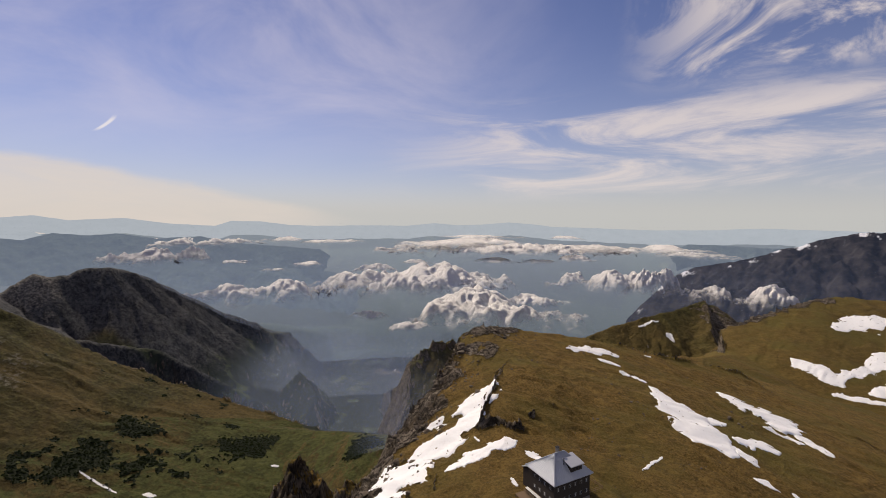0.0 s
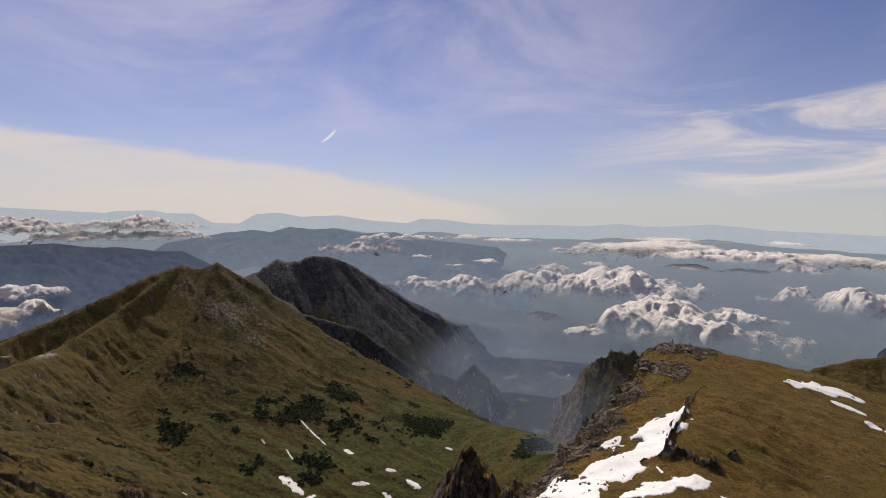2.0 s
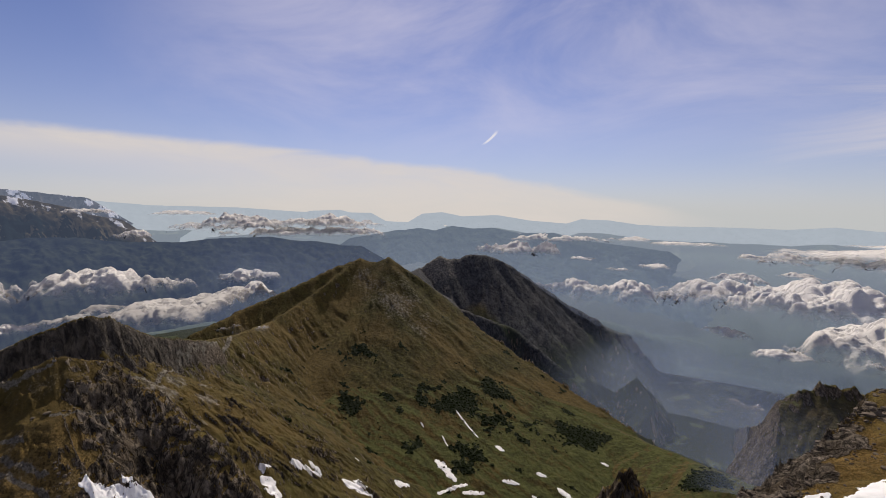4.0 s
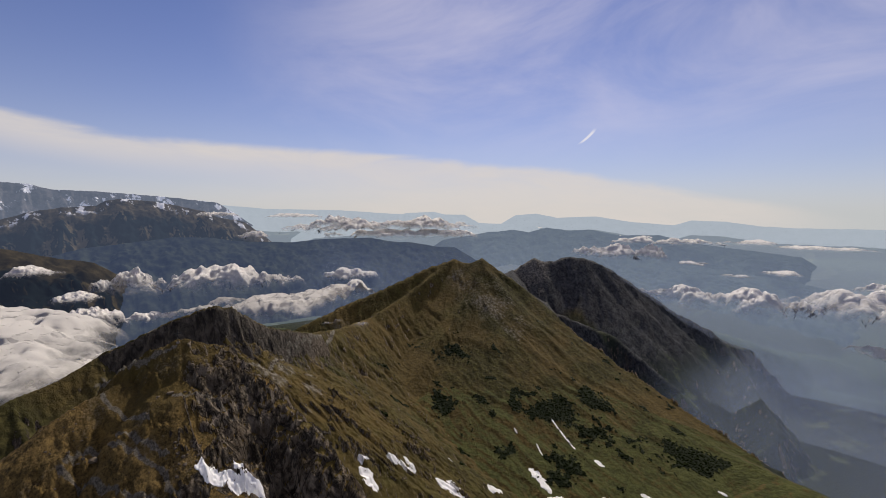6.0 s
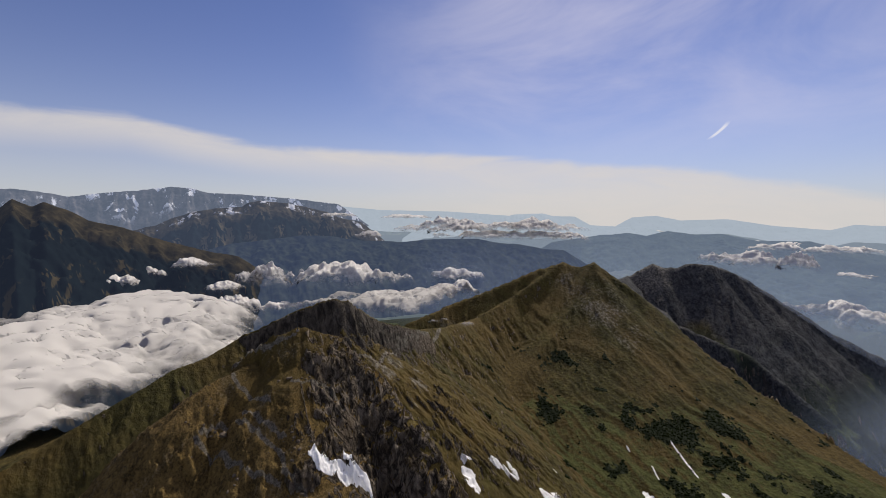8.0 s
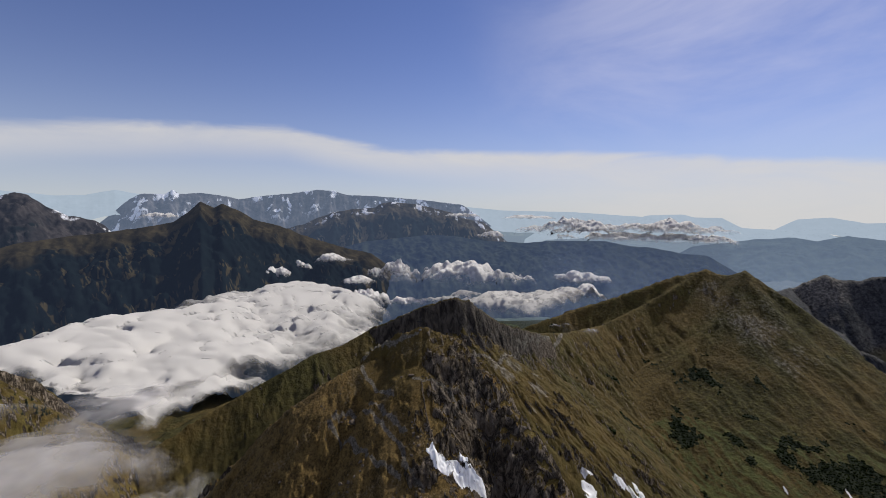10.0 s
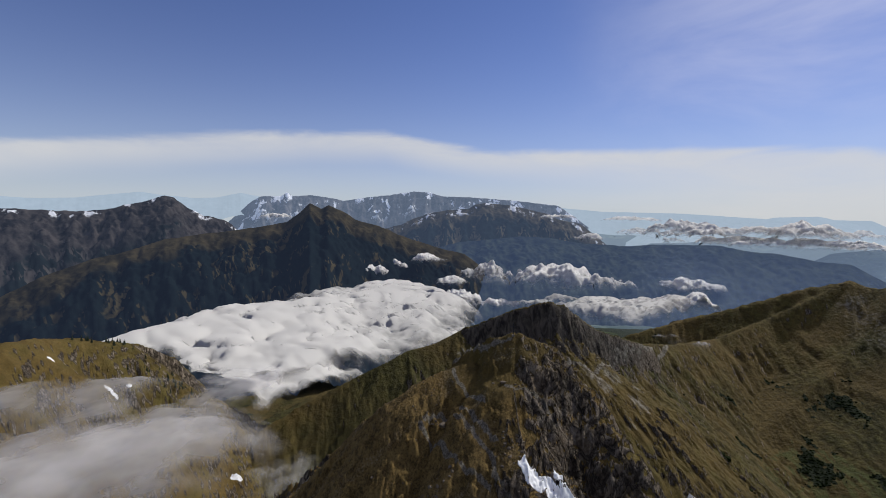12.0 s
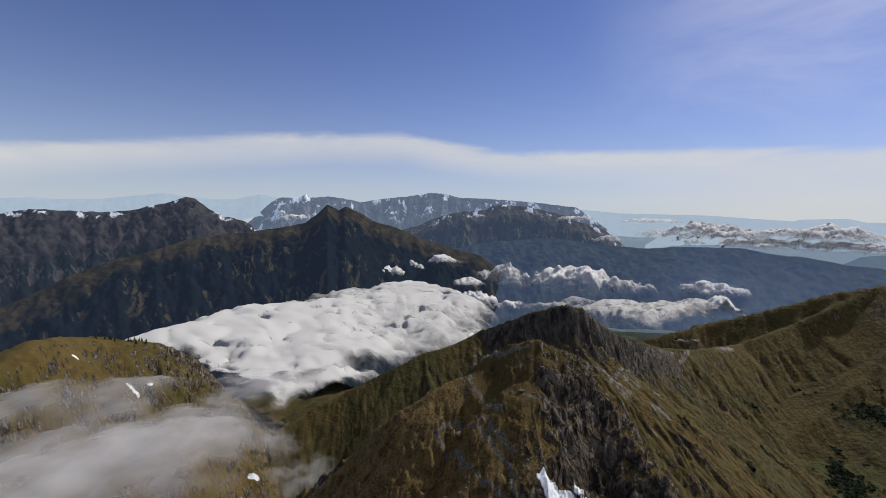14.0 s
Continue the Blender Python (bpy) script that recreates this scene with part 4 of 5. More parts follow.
# each range glows in its air colour, which paints the haze of distance
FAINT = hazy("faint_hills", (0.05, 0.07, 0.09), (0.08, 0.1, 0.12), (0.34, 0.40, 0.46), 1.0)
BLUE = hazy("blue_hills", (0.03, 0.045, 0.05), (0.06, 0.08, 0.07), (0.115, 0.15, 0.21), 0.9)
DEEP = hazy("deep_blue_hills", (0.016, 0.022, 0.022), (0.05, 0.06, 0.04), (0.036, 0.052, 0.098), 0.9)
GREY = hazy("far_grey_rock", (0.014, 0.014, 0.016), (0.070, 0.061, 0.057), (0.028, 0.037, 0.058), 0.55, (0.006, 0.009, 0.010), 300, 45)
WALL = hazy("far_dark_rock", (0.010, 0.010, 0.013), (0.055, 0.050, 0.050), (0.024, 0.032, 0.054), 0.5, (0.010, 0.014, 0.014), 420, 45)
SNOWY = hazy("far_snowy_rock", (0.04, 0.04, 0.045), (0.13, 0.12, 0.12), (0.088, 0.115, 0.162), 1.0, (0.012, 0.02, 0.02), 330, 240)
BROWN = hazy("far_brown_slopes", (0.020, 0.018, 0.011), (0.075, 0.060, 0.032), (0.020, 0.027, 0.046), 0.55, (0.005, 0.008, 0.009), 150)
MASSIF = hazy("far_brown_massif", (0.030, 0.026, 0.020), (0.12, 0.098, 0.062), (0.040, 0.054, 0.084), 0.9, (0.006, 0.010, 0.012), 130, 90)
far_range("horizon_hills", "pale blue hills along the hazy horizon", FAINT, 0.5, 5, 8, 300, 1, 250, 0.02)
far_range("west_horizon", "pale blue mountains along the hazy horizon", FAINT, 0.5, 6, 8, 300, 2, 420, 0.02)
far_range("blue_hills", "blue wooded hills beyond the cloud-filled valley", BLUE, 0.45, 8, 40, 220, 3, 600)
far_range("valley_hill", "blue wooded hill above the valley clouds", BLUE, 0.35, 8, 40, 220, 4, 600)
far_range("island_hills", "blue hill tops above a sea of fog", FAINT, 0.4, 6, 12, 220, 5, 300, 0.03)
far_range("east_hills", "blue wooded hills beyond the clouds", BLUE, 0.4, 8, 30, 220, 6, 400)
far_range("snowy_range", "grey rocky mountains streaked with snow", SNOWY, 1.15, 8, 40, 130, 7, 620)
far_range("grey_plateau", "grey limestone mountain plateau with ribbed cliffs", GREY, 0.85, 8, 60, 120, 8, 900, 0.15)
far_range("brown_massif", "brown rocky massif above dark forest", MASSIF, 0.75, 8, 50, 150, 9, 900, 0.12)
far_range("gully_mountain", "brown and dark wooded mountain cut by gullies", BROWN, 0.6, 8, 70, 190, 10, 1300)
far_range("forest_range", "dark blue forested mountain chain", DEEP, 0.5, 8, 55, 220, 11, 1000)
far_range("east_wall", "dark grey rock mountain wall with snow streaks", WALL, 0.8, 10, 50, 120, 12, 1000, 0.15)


# ---- clouds ----
SEA = "broad white sea of cloud filling a valley"


def domes(x, y, size, seed):
    """Rounded heads packed side by side, 0 in the creases to 1 on top."""
    px, py = np.asarray(x / size), np.asarray(y / size)
    ix, iy = np.round(px), np.round(py)
    best = np.full(px.shape, 9.0)
    for dx in (-1, 0, 1):
        for dy in (-1, 0, 1):
            a = lattice(ix + dx, iy + dy, seed)
            b = lattice(iy + dy, ix + dx, seed + 1) / 6.2832
            best = np.minimum(best, ((px - ix - dx - 0.4 * np.cos(a)) ** 2 + (py - iy - dy - 0.4 * np.sin(a)) ** 2) / (0.55 + 0.75 * b))
    return np.sqrt(np.clip(1 - best / 0.8, 0, 1))


def cloud(x, y, base, length, width, tall, seed, turn=0.0, veil=1.0, cells=120, lump=0.0, solid=0.0, soft=1.0, puff=0.5, clear=20.0, label="white cumulus cloud with a flat grey base"):
    """A heap of vapour: a lumpy top over a flat base, thinning out to nothing at its rim."""
    rx, ry = length / 2, width / 2
    nu, nv = cells, max(24, int(cells * width / length))
    u, v = np.meshgrid(np.linspace(-1.25, 1.25, nu), np.linspace(-1.25, 1.25, nv), indexing="ij")
    lx, ly = u * rx, v * ry
    size = lump or max(width * 0.7, 30.0)
    lumps = fbm(lx + 311 * seed, ly, size, 6, seed, 0.55)
    body = 0.55 - 0.8 * (u * u + v * v) + 1.5 * lumps * (1 - 0.3 * (u * u + v * v)) + solid * np.clip(1.1 - (u * u + v * v), 0, 1)
    wx, wy = lx + 0.16 * size * fbm(lx, ly, size * 0.4, 3, seed + 3), ly + 0.16 * size * fbm(lx, ly, size * 0.4, 3, seed + 4)
    billow = 0.5 * domes(wx, wy, size * 0.55, seed + 9) + 0.32 * domes(wx, wy, size * 0.24, seed + 13) + 0.18 * domes(wx, wy, size * 0.11, seed + 17)
    thick = np.clip(body, 0, 1)
    z = tall * thick ** 0.5 * (1 - puff + puff * 1.7 * billow)
    c, s = math.cos(turn), math.sin(turn)
    gx, gy = x + lx * c - ly * s, y + lx * s + ly * c
    top = np.stack([gx, gy, base + z], -1).reshape(-1, 3)
    f = grid_faces(nu, nv)
    over = np.clip((base + 0.3 * tall - ground_z(gx, gy)) / clear, 0, 1)
    thick2 = (thick * over).ravel()
    faces = f[thick2[f].max(1) > 0.03]
    if not len(faces):
        return None
    ob = new("cloud", mesh_from("cloud", top - (x, y, base), faces, {"thick": thick2 * soft, "veil": np.full(len(thick2), veil), "albedo": np.full(len(thick2), 0.34 if label == SEA else 0.49)}))
    ob.location = (x, y, base)
    ob.data.materials.append(CLOUD if veil > 0.8 else VAPOUR)
    return tagged(ob, label, "cloud", "clouds below the summits")


CLOUDS_A = [
    (-2051, 3080, -291, 338, 193, 119, 0.59),
    (-1810, 3227, -284, 167, 111, 116, 0.51),
    (-1250, 3376, -369, 188, 143, 37, 0.35),
    (-1110, 2787, -542, 822, 391, 203, 0.37),
    (-532, 3459, -406, 289, 165, 86, 0.15),
    (-172, 3095, -542, 1093, 572, 268, 0.05),
    (340, 2779, -698, 947, 541, 295, -0.12),
    (-1442, 4051, -190, 451, 344, 55, 0.34),
    (-1028, 4227, -211, 486, 370, 46, 0.24),
    (-469, 3972, -285, 234, 178, 66, 0.12),
    (86, 4299, -238, 1123, 855, 83, -0.02),
    (468, 3872, -364, 355, 270, 53, -0.12),
]
CLOUDS_B = [
    (885, 4003, -298, 974, 742, 88, -0.21),
    (989, 2832, -454, 531, 303, 174, -0.33),
    (1234, 2624, -466, 315, 180, 205, -0.44),
    (1433, 2049, -402, 380, 181, 149, -0.61),
    (1615, 3714, -285, 940, 716, 102, -0.40),
    (1990, 3470, -284, 555, 423, 67, -0.52),
    (-231, 2841, -678, 226, 151, 56, 0.08),
    (-487, 2859, -609, 225, 150, 56, 0.17),
    (-1123, 3735, -368, 236, 180, 41, 0.29),
    (1199, 4233, -180, 321, 244, 40, -0.28),
    (367, 4435, -180, 695, 530, 48, -0.08),
    (751, 3827, -359, 297, 226, 53, -0.19),
    (1082, 3643, -329, 276, 210, 60, -0.29),
]
CLOUDS_C = [
    (618, 2936, -548, 343, 229, 90, -0.21),
    (60, 2949, -608, 353, 201, 108, -0.02),
    (-1582, 3455, -318, 165, 126, 38, 0.43),
    (-204, 3694, -353, 194, 148, 51, 0.06),
    (-2720, 82, -357, 283, 135, 134, 1.54),
    (-2679, 480, -395, 690, 328, 180, 1.39),
    (-2383, 1094, -336, 302, 144, 79, 1.14),
    (-3102, -337, -290, 169, 96, 66, 1.68),
    (-2979, -496, -327, 84, 60, 61, 1.74),
    (-2319, -86, -448, 222, 126, 110, 1.61),
    (-3475, 827, -142, 185, 123, 64, 1.34),
    (-3831, 1652, -148, 737, 421, 157, 1.16),
    (-3461, 2328, -132, 706, 403, 159, 0.98),
]
CLOUDS_D = [
    (-3964, 682, 6, 263, 175, 60, 1.40),
    (-1842, 2759, -266, 369, 211, 109, 0.59),
    (-1610, 2899, -263, 171, 114, 97, 0.50),
    (-2066, 947, -411, 465, 221, 125, 1.14),
    (-2716, -152, -376, 206, 118, 54, 1.63),
    (-2517, 142, -456, 198, 113, 48, 1.52),
    (-2852, -685, -368, 249, 142, 96, 1.81),
    (-2608, -813, -445, 241, 137, 52, 1.88),
    (-3018, -322, -274, 198, 132, 58, 1.68),
    (-2991, -508, -314, 102, 78, 58, 1.74),
    (-2334, -82, -418, 243, 139, 84, 1.61),
    (-2498, -828, -504, 264, 151, 50, 1.90),
    (-3533, -1602, -17, 227, 151, 60, 2.00),
]
CLOUDS_E = [
    (-3848, 1650, -137, 575, 328, 168, 1.17),
    (-3741, 2092, -99, 367, 244, 94, 1.06),
    (-3466, 2345, -129, 470, 269, 121, 0.98),
    (-3197, 2461, -150, 243, 162, 71, 0.91),
    (-3487, 843, -141, 164, 109, 64, 1.33),
    (-4266, 1391, -7, 434, 330, 55, 1.26),
]
for n, row in enumerate(itertools.chain(CLOUDS_A, CLOUDS_B, CLOUDS_C, CLOUDS_D, CLOUDS_E)):
    k = min(1.0, 655 / (66 - row[2]))
    cloud(row[0] * k, row[1] * k, 66 + (row[2] - 66) * k, row[3] * k * 1.4, row[4] * k * 1.5, row[5] * k * 0.8, seed=n + 2, turn=row[6], soft=1.15, solid=0.1, puff=0.6, cells=150)
# the sea of cloud in the western valley, and the mist that drifts up from it
cloud(-1230, -390, -318, 1500, 950, 95, 91, 3.1, 1.0, 360, 420, 0.8, 1.0, 0.5, 40, SEA)
cloud(-800, -400, -288, 640, 440, 60, 92, 2.9, 1.0, 200, 240, 0.9, 1.1, 0.4, 30, SEA)
cloud(-1150, 60, -345, 700, 420, 80, 110, 1.2, 1.0, 180, 260, 0.7, 1.0, 0.3, 40, SEA)
cloud(-1860, 780, -378, 1300, 560, 85, 93, 1.35, 1.0, 220, 220, 0.5, 1.0, 0.4, 40, SEA)
FIELD = "broken field of small white clouds over the valley"
cloud(-205, 2943, -455, 1500, 700, 120, 101, 0.07, 1.0, 240, 190, 0.05, 1.2, 0.45, 30, FIELD)
cloud(557, 3961, -300, 2700, 900, 90, 102, -0.14, 1.0, 300, 190, 0.08, 1.2, 0.45, 30, FIELD)
cloud(-2150, 3724, -215, 1500, 500, 70, 103, 0.52, 1.0, 200, 170, 0.05, 1.2, 0.4, 30, FIELD)
cloud(-3604, 2252, -190, 1700, 600, 80, 104, 1.0, 1.0, 240, 160, 0.15, 1.2, 0.45, 30, FIELD)
MIST = "thin drifting veil of mist over the slope"
cloud(-288, -275, -115, 300, 240, 18, 94, 2.35, 0.6, 80, 168, 0.2, 0.75, 0.1, 30, MIST)
cloud(-333, -259, -141, 260, 200, 18, 95, 2.35, 0.55, 80, 140, 0.2, 0.75, 0.1, 30, MIST)
cloud(-315, -317, -101, 260, 170, 18, 106, 2.35, 0.5, 80, 118, 0.2, 0.75, 0.1, 30, MIST)
cloud(-350, -298, -131, 260, 170, 18, 107, 2.35, 0.32, 80, 118, 0.2, 0.75, 0.1, 30, MIST)
cloud(-655, -358, -204, 280, 170, 18, 108, 2.35, 0.6, 80, 118, 0.2, 0.75, 0.1, 30, MIST)
cloud(-488, -320, -181, 220, 150, 18, 109, 2.35, 0.42, 80, 105, 0.2, 0.75, 0.1, 30, MIST)
cloud(-1310, 575, -300, 190, 60, 26, 96, 1.0, 0.5, 60, 0.0, 0.0, 0.6, 0.3, 10, MIST)
cloud(-150, 1240, -410, 170, 60, 36, 97, 0.1, 0.55, 60, 0.0, 0.0, 0.6, 0.3, 10, MIST)

# upright see-through sheets added as the deep valleys' haze, one behind the other
HAZE, g = material("haze_sheet")
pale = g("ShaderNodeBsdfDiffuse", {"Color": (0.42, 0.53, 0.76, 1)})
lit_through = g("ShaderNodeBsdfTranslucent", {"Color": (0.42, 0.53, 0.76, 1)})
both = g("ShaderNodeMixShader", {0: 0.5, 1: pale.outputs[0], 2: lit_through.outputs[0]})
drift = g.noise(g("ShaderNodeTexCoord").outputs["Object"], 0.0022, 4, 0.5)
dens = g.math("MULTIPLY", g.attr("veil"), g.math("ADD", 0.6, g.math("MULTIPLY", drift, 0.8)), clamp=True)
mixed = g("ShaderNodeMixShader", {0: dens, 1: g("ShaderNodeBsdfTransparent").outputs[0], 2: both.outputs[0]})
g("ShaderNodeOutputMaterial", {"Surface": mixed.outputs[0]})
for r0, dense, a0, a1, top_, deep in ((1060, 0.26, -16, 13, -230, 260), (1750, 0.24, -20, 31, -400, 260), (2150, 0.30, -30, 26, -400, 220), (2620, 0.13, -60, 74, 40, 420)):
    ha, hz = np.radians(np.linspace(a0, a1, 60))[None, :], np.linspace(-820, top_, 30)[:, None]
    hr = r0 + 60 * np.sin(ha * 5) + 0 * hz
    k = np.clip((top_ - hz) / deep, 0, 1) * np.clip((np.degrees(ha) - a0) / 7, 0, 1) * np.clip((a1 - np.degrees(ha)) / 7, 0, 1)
    haze = new("haze_sheet", mesh_from("haze_sheet", np.stack([-np.sin(ha) * hr, np.cos(ha) * hr, hz + 0 * ha], -1).reshape(-1, 3), grid_faces(30, ha.shape[1]), {"veil": dense * k * k * (3 - 2 * k) + 0 * ha}))
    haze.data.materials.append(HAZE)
    tagged(haze, "thin blue upright sheet standing in for valley haze", "haze", kind="structure")


# ---- helpers for built things ----
def part(name, bm, mat, parent=None, label=""):
    """Links a bmesh as one mesh object under parent."""
    me = bpy.data.meshes.new(name)
    bmesh.ops.recalc_face_normals(bm, faces=bm.faces)
    bm.to_mesh(me)
    bm.free()
    me.materials.append(mat)
    ob = new(name, me)
    if parent:
        ob.parent = parent
    return tagged(ob, label)


def box(bm, x0, y0, z0, x1, y1, z1, bevel=0.0):
    """Adds a box with softened edges."""
    made = bmesh.ops.create_cube(bm, size=1.0, matrix=Matrix.LocRotScale(((x0 + x1) / 2, (y0 + y1) / 2, (z0 + z1) / 2), None, (x1 - x0, y1 - y0, z1 - z0)))
    if bevel:
        edges = list({e for v in made["verts"] for e in v.link_edges})
        bmesh.ops.bevel(bm, geom=edges, offset=bevel, segments=1, affect="EDGES")
    return bm


def beam(*sizes, bevel=0.02):
    return box(bmesh.new(), *sizes, bevel)


def sheet(points, thick):
    """A slab: a flat outline given thickness downwards."""
    bm = bmesh.new()
    top = [bm.verts.new(p) for p in points]
    low = [bm.verts.new((p[0], p[1], p[2] - thick)) for p in points]
    bm.faces.new(top)
    bm.faces.new(low[::-1])
    n = len(top)
    for i in range(n):
        bm.faces.new((top[i], low[i], low[(i + 1) % n], top[(i + 1) % n]))
    return bm


# ---- old snow ----
def snow_patch(ax, ay, bx, by, width, seed, holes=0.0):
    """A remnant of snow along a line on the ground, ragged at its rim and thicker in the middle."""
    run = math.hypot(bx - ax, by - ay)
    ux, uy = (bx - ax) / run, (by - ay) / run
    pad = max(width * 0.35, 0.4)
    nu, nv = int(np.clip((run + 2 * pad) / max(width, 1) * 40, 40, 160)), 54
    s, w_ = np.meshgrid(np.linspace(-pad, run + pad, nu), np.linspace(-0.8 * width, 0.8 * width, nv), indexing="ij")
    gx, gy = ax + ux * s - uy * w_, ay + uy * s + ux * w_
    t = np.clip(s / run, 0, 1)
    half = width * 0.5 * (0.55 + 0.45 * np.sin(np.pi * (0.12 + 0.76 * t)))
    end = np.clip(np.minimum(s + pad, run + pad - s) / pad, 0, 1)
    ragged = fbm(gx + 37 * seed, gy, max(width * 0.8, 1.5), 6, seed, 0.62)
    body = end - np.abs(w_) / half * 1.05 - 0.02 + 1.35 * ragged
    if holes:
        body = body - np.clip((fbm(gx - 53 * seed, gy, width * 0.45, 3, seed + 5) - 0.1) / 0.12, 0, 1) * holes
    deep = np.clip(body, -0.3, 1)
    bed = ground_z(gx, gy)
    for _ in range(3):
        bed[1:-1, 1:-1] = (bed[1:-1, 1:-1] + bed[:-2, 1:-1] + bed[2:, 1:-1] + bed[1:-1, :-2] + bed[1:-1, 2:]) / 5
    z = bed + 0.12 + np.minimum(width * 0.03, 0.5) * np.sqrt(np.clip(deep, 0, 1)) + np.minimum(deep, 0) * (5 + 0.12 * width)
    far = np.hypot(ax, ay) / 900
    z = z + 0.25 * far
    f = grid_faces(nu, nv)
    f = f[(body.ravel()[f] > -0.26).all(1)]
    if not len(f):
        return None
    used, back = np.unique(f, return_inverse=True)
    mid = (float(ax + bx) / 2, float(ay + by) / 2, 0.0)
    v = np.stack([gx, gy, z], -1).reshape(-1, 3)[used]
    mid = (mid[0], mid[1], float(v[:, 2].min()))
    ob = new("snow_patch", mesh_from("snow_patch", v - mid, back.reshape(-1, 4)))
    ob.location = mid
    ob.data.materials.append(SNOW)
    return tagged(ob, "melting patch of old snow lying on grass", "snow", "snow patches")


SNOW_A = [
    (14.7, 160.6, -4.2, 135.9, 21.0, 1),
    (20.2, 128.9, 2.5, 122.0, 6.6, 0),
    (-12.1, 134.6, -18.9, 121.1, 30.1, 1),
    (-1.2, 156.9, -5.2, 156.0, 5.0, 0),
    (24.2, 123.9, 26.9, 120.3, 3.0, 0),
    (62.5, 214.9, 84.0, 218.4, 8.6, 0),
    (72.7, 205.8, 80.4, 201.2, 2.6, 0),
    (77.5, 192.0, 79.9, 189.9, 2.5, 0),
    (81.5, 189.0, 83.1, 187.7, 2.1, 0),
    (83.5, 186.3, 84.9, 185.1, 2.4, 0),
    (85.2, 180.1, 86.5, 178.4, 3.7, 0),
    (86.6, 175.1, 89.7, 140.6, 16.0, 0),
    (91.5, 160.6, 102.4, 160.9, 5.6, 0),
    (128.2, 196.7, 130.9, 168.1, 23.8, 1),
    (100.3, 147.6, 112.7, 148.0, 8.1, 0),
]
SNOW_B = [
    (95.0, 143.2, 97.1, 135.0, 5.1, 0),
    (136.1, 166.2, 139.0, 155.7, 5.4, 0),
    (92.5, 126.2, 95.2, 124.2, 4.5, 0),
    (55.7, 120.8, 65.5, 129.8, 0.9, 0),
    (100.6, 123.6, 101.5, 122.7, 1.5, 0),
    (332.3, 414.8, 340.7, 381.2, 19.5, 0),
    (338.8, 384.8, 392.7, 395.3, 11.4, 0),
    (411.8, 458.6, 456.8, 458.5, 29.1, 0),
    (328.5, 369.4, 352.9, 349.2, 6.2, 0),
    (391.2, 400.2, 417.2, 399.7, 25.8, 0),
    (354.9, 362.4, 383.2, 365.2, 14.0, 0),
    (439.4, 864.5, 441.4, 852.8, 14.0, 0),
    (389.2, 884.4, 433.5, 895.3, 4.6, 0),
    (106.2, 232.1, 108.9, 232.7, 1.8, 0),
    (17.4, 109.8, 18.3, 107.0, 1.2, 0),
]
SNOW_C = [
    (9.8, 135.6, 11.0, 132.6, 0.7, 0),
    (-160.8, 24.3, -157.0, 39.4, 5.6, 0),
    (-163.1, 33.7, -161.4, 35.0, 2.1, 0),
    (-648.5, 307.1, -651.1, 324.3, 8.9, 0),
    (-631.5, 304.6, -604.7, 310.2, 22.9, 0),
    (-666.1, 369.2, -655.8, 411.8, 15.1, 0),
    (-678.1, 410.4, -661.8, 419.1, 12.1, 0),
    (-656.5, 469.6, -645.5, 491.0, 27.8, 0),
    (-661.2, 499.0, -653.9, 513.5, 22.6, 0),
    (-633.8, 478.2, -631.2, 508.8, 10.1, 0),
    (-746.4, 814.8, -673.6, 799.1, 20.6, 0),
    (-828.4, 987.8, -728.2, 961.5, 5.6, 0),
    (-792.5, 884.9, -758.1, 869.9, 3.9, 0),
    (-866.6, 877.6, -850.6, 872.3, 3.8, 0),
    (-674.9, 973.6, -652.6, 975.7, 12.7, 0),
]
SNOW_D = [
    (-695.0, 629.9, -707.6, 675.0, 17.6, 0),
    (-633.7, 784.0, -603.6, 823.1, 12.1, 0),
    (-591.1, 885.9, -560.1, 904.8, 10.5, 0),
    (-547.3, 972.1, -526.7, 979.8, 10.2, 0),
    (-515.8, 901.0, -492.4, 898.3, 11.0, 0),
    (-485.4, 969.3, -450.7, 965.4, 16.0, 0),
    (-674.5, 741.8, -646.1, 812.2, 10.5, 0),
    (-454.2, 1149.4, -439.2, 1153.8, 9.0, 0),
    (-755.9, 567.8, -740.4, 566.7, 7.1, 0),
    (-516.7, -423.4, -517.3, -409.0, 3.3, 0),
    (-539.3, -414.4, -541.7, -411.9, 4.0, 0),
    (-559.0, -296.2, -566.1, -287.2, 5.7, 0),
    (-511.7, -283.0, -526.5, -276.2, 2.4, 0),
    (-476.4, -452.2, -479.8, -449.0, 2.8, 0),
]
for n, row in enumerate(itertools.chain(SNOW_A, SNOW_B, SNOW_C, SNOW_D)):
    snow_patch(*row[:5], seed=n + 3, holes=0.9 * row[5])


# ---- the mountain hut ----
SHINGLE = plain("dark_wood_shingle", (0.022, 0.016, 0.013), (0.06, 0.045, 0.035), 2.5, 0.9)
SHEET = plain("grey_sheet_roof", (0.30, 0.32, 0.36), (0.42, 0.44, 0.48), 0.7, 0.45, 0.25, 0.12, 0.5)
PANEL = plain("pale_metal_roof", (0.36, 0.375, 0.40), (0.46, 0.47, 0.50), 0.6, 0.4, 0.25, 0.1, 0.5)
WHITE = plain("white_paint", (0.62, 0.61, 0.58), (0.82, 0.81, 0.78), 3.0, 0.6)
SHUTTER = plain("weathered_frame", (0.10, 0.095, 0.085), (0.20, 0.185, 0.165), 6.0, 0.7)
GLASS = plain("window_glass", (0.012, 0.015, 0.02), (0.03, 0.035, 0.045), 1.0, 0.08, 0.0, 0.0, 0.6)
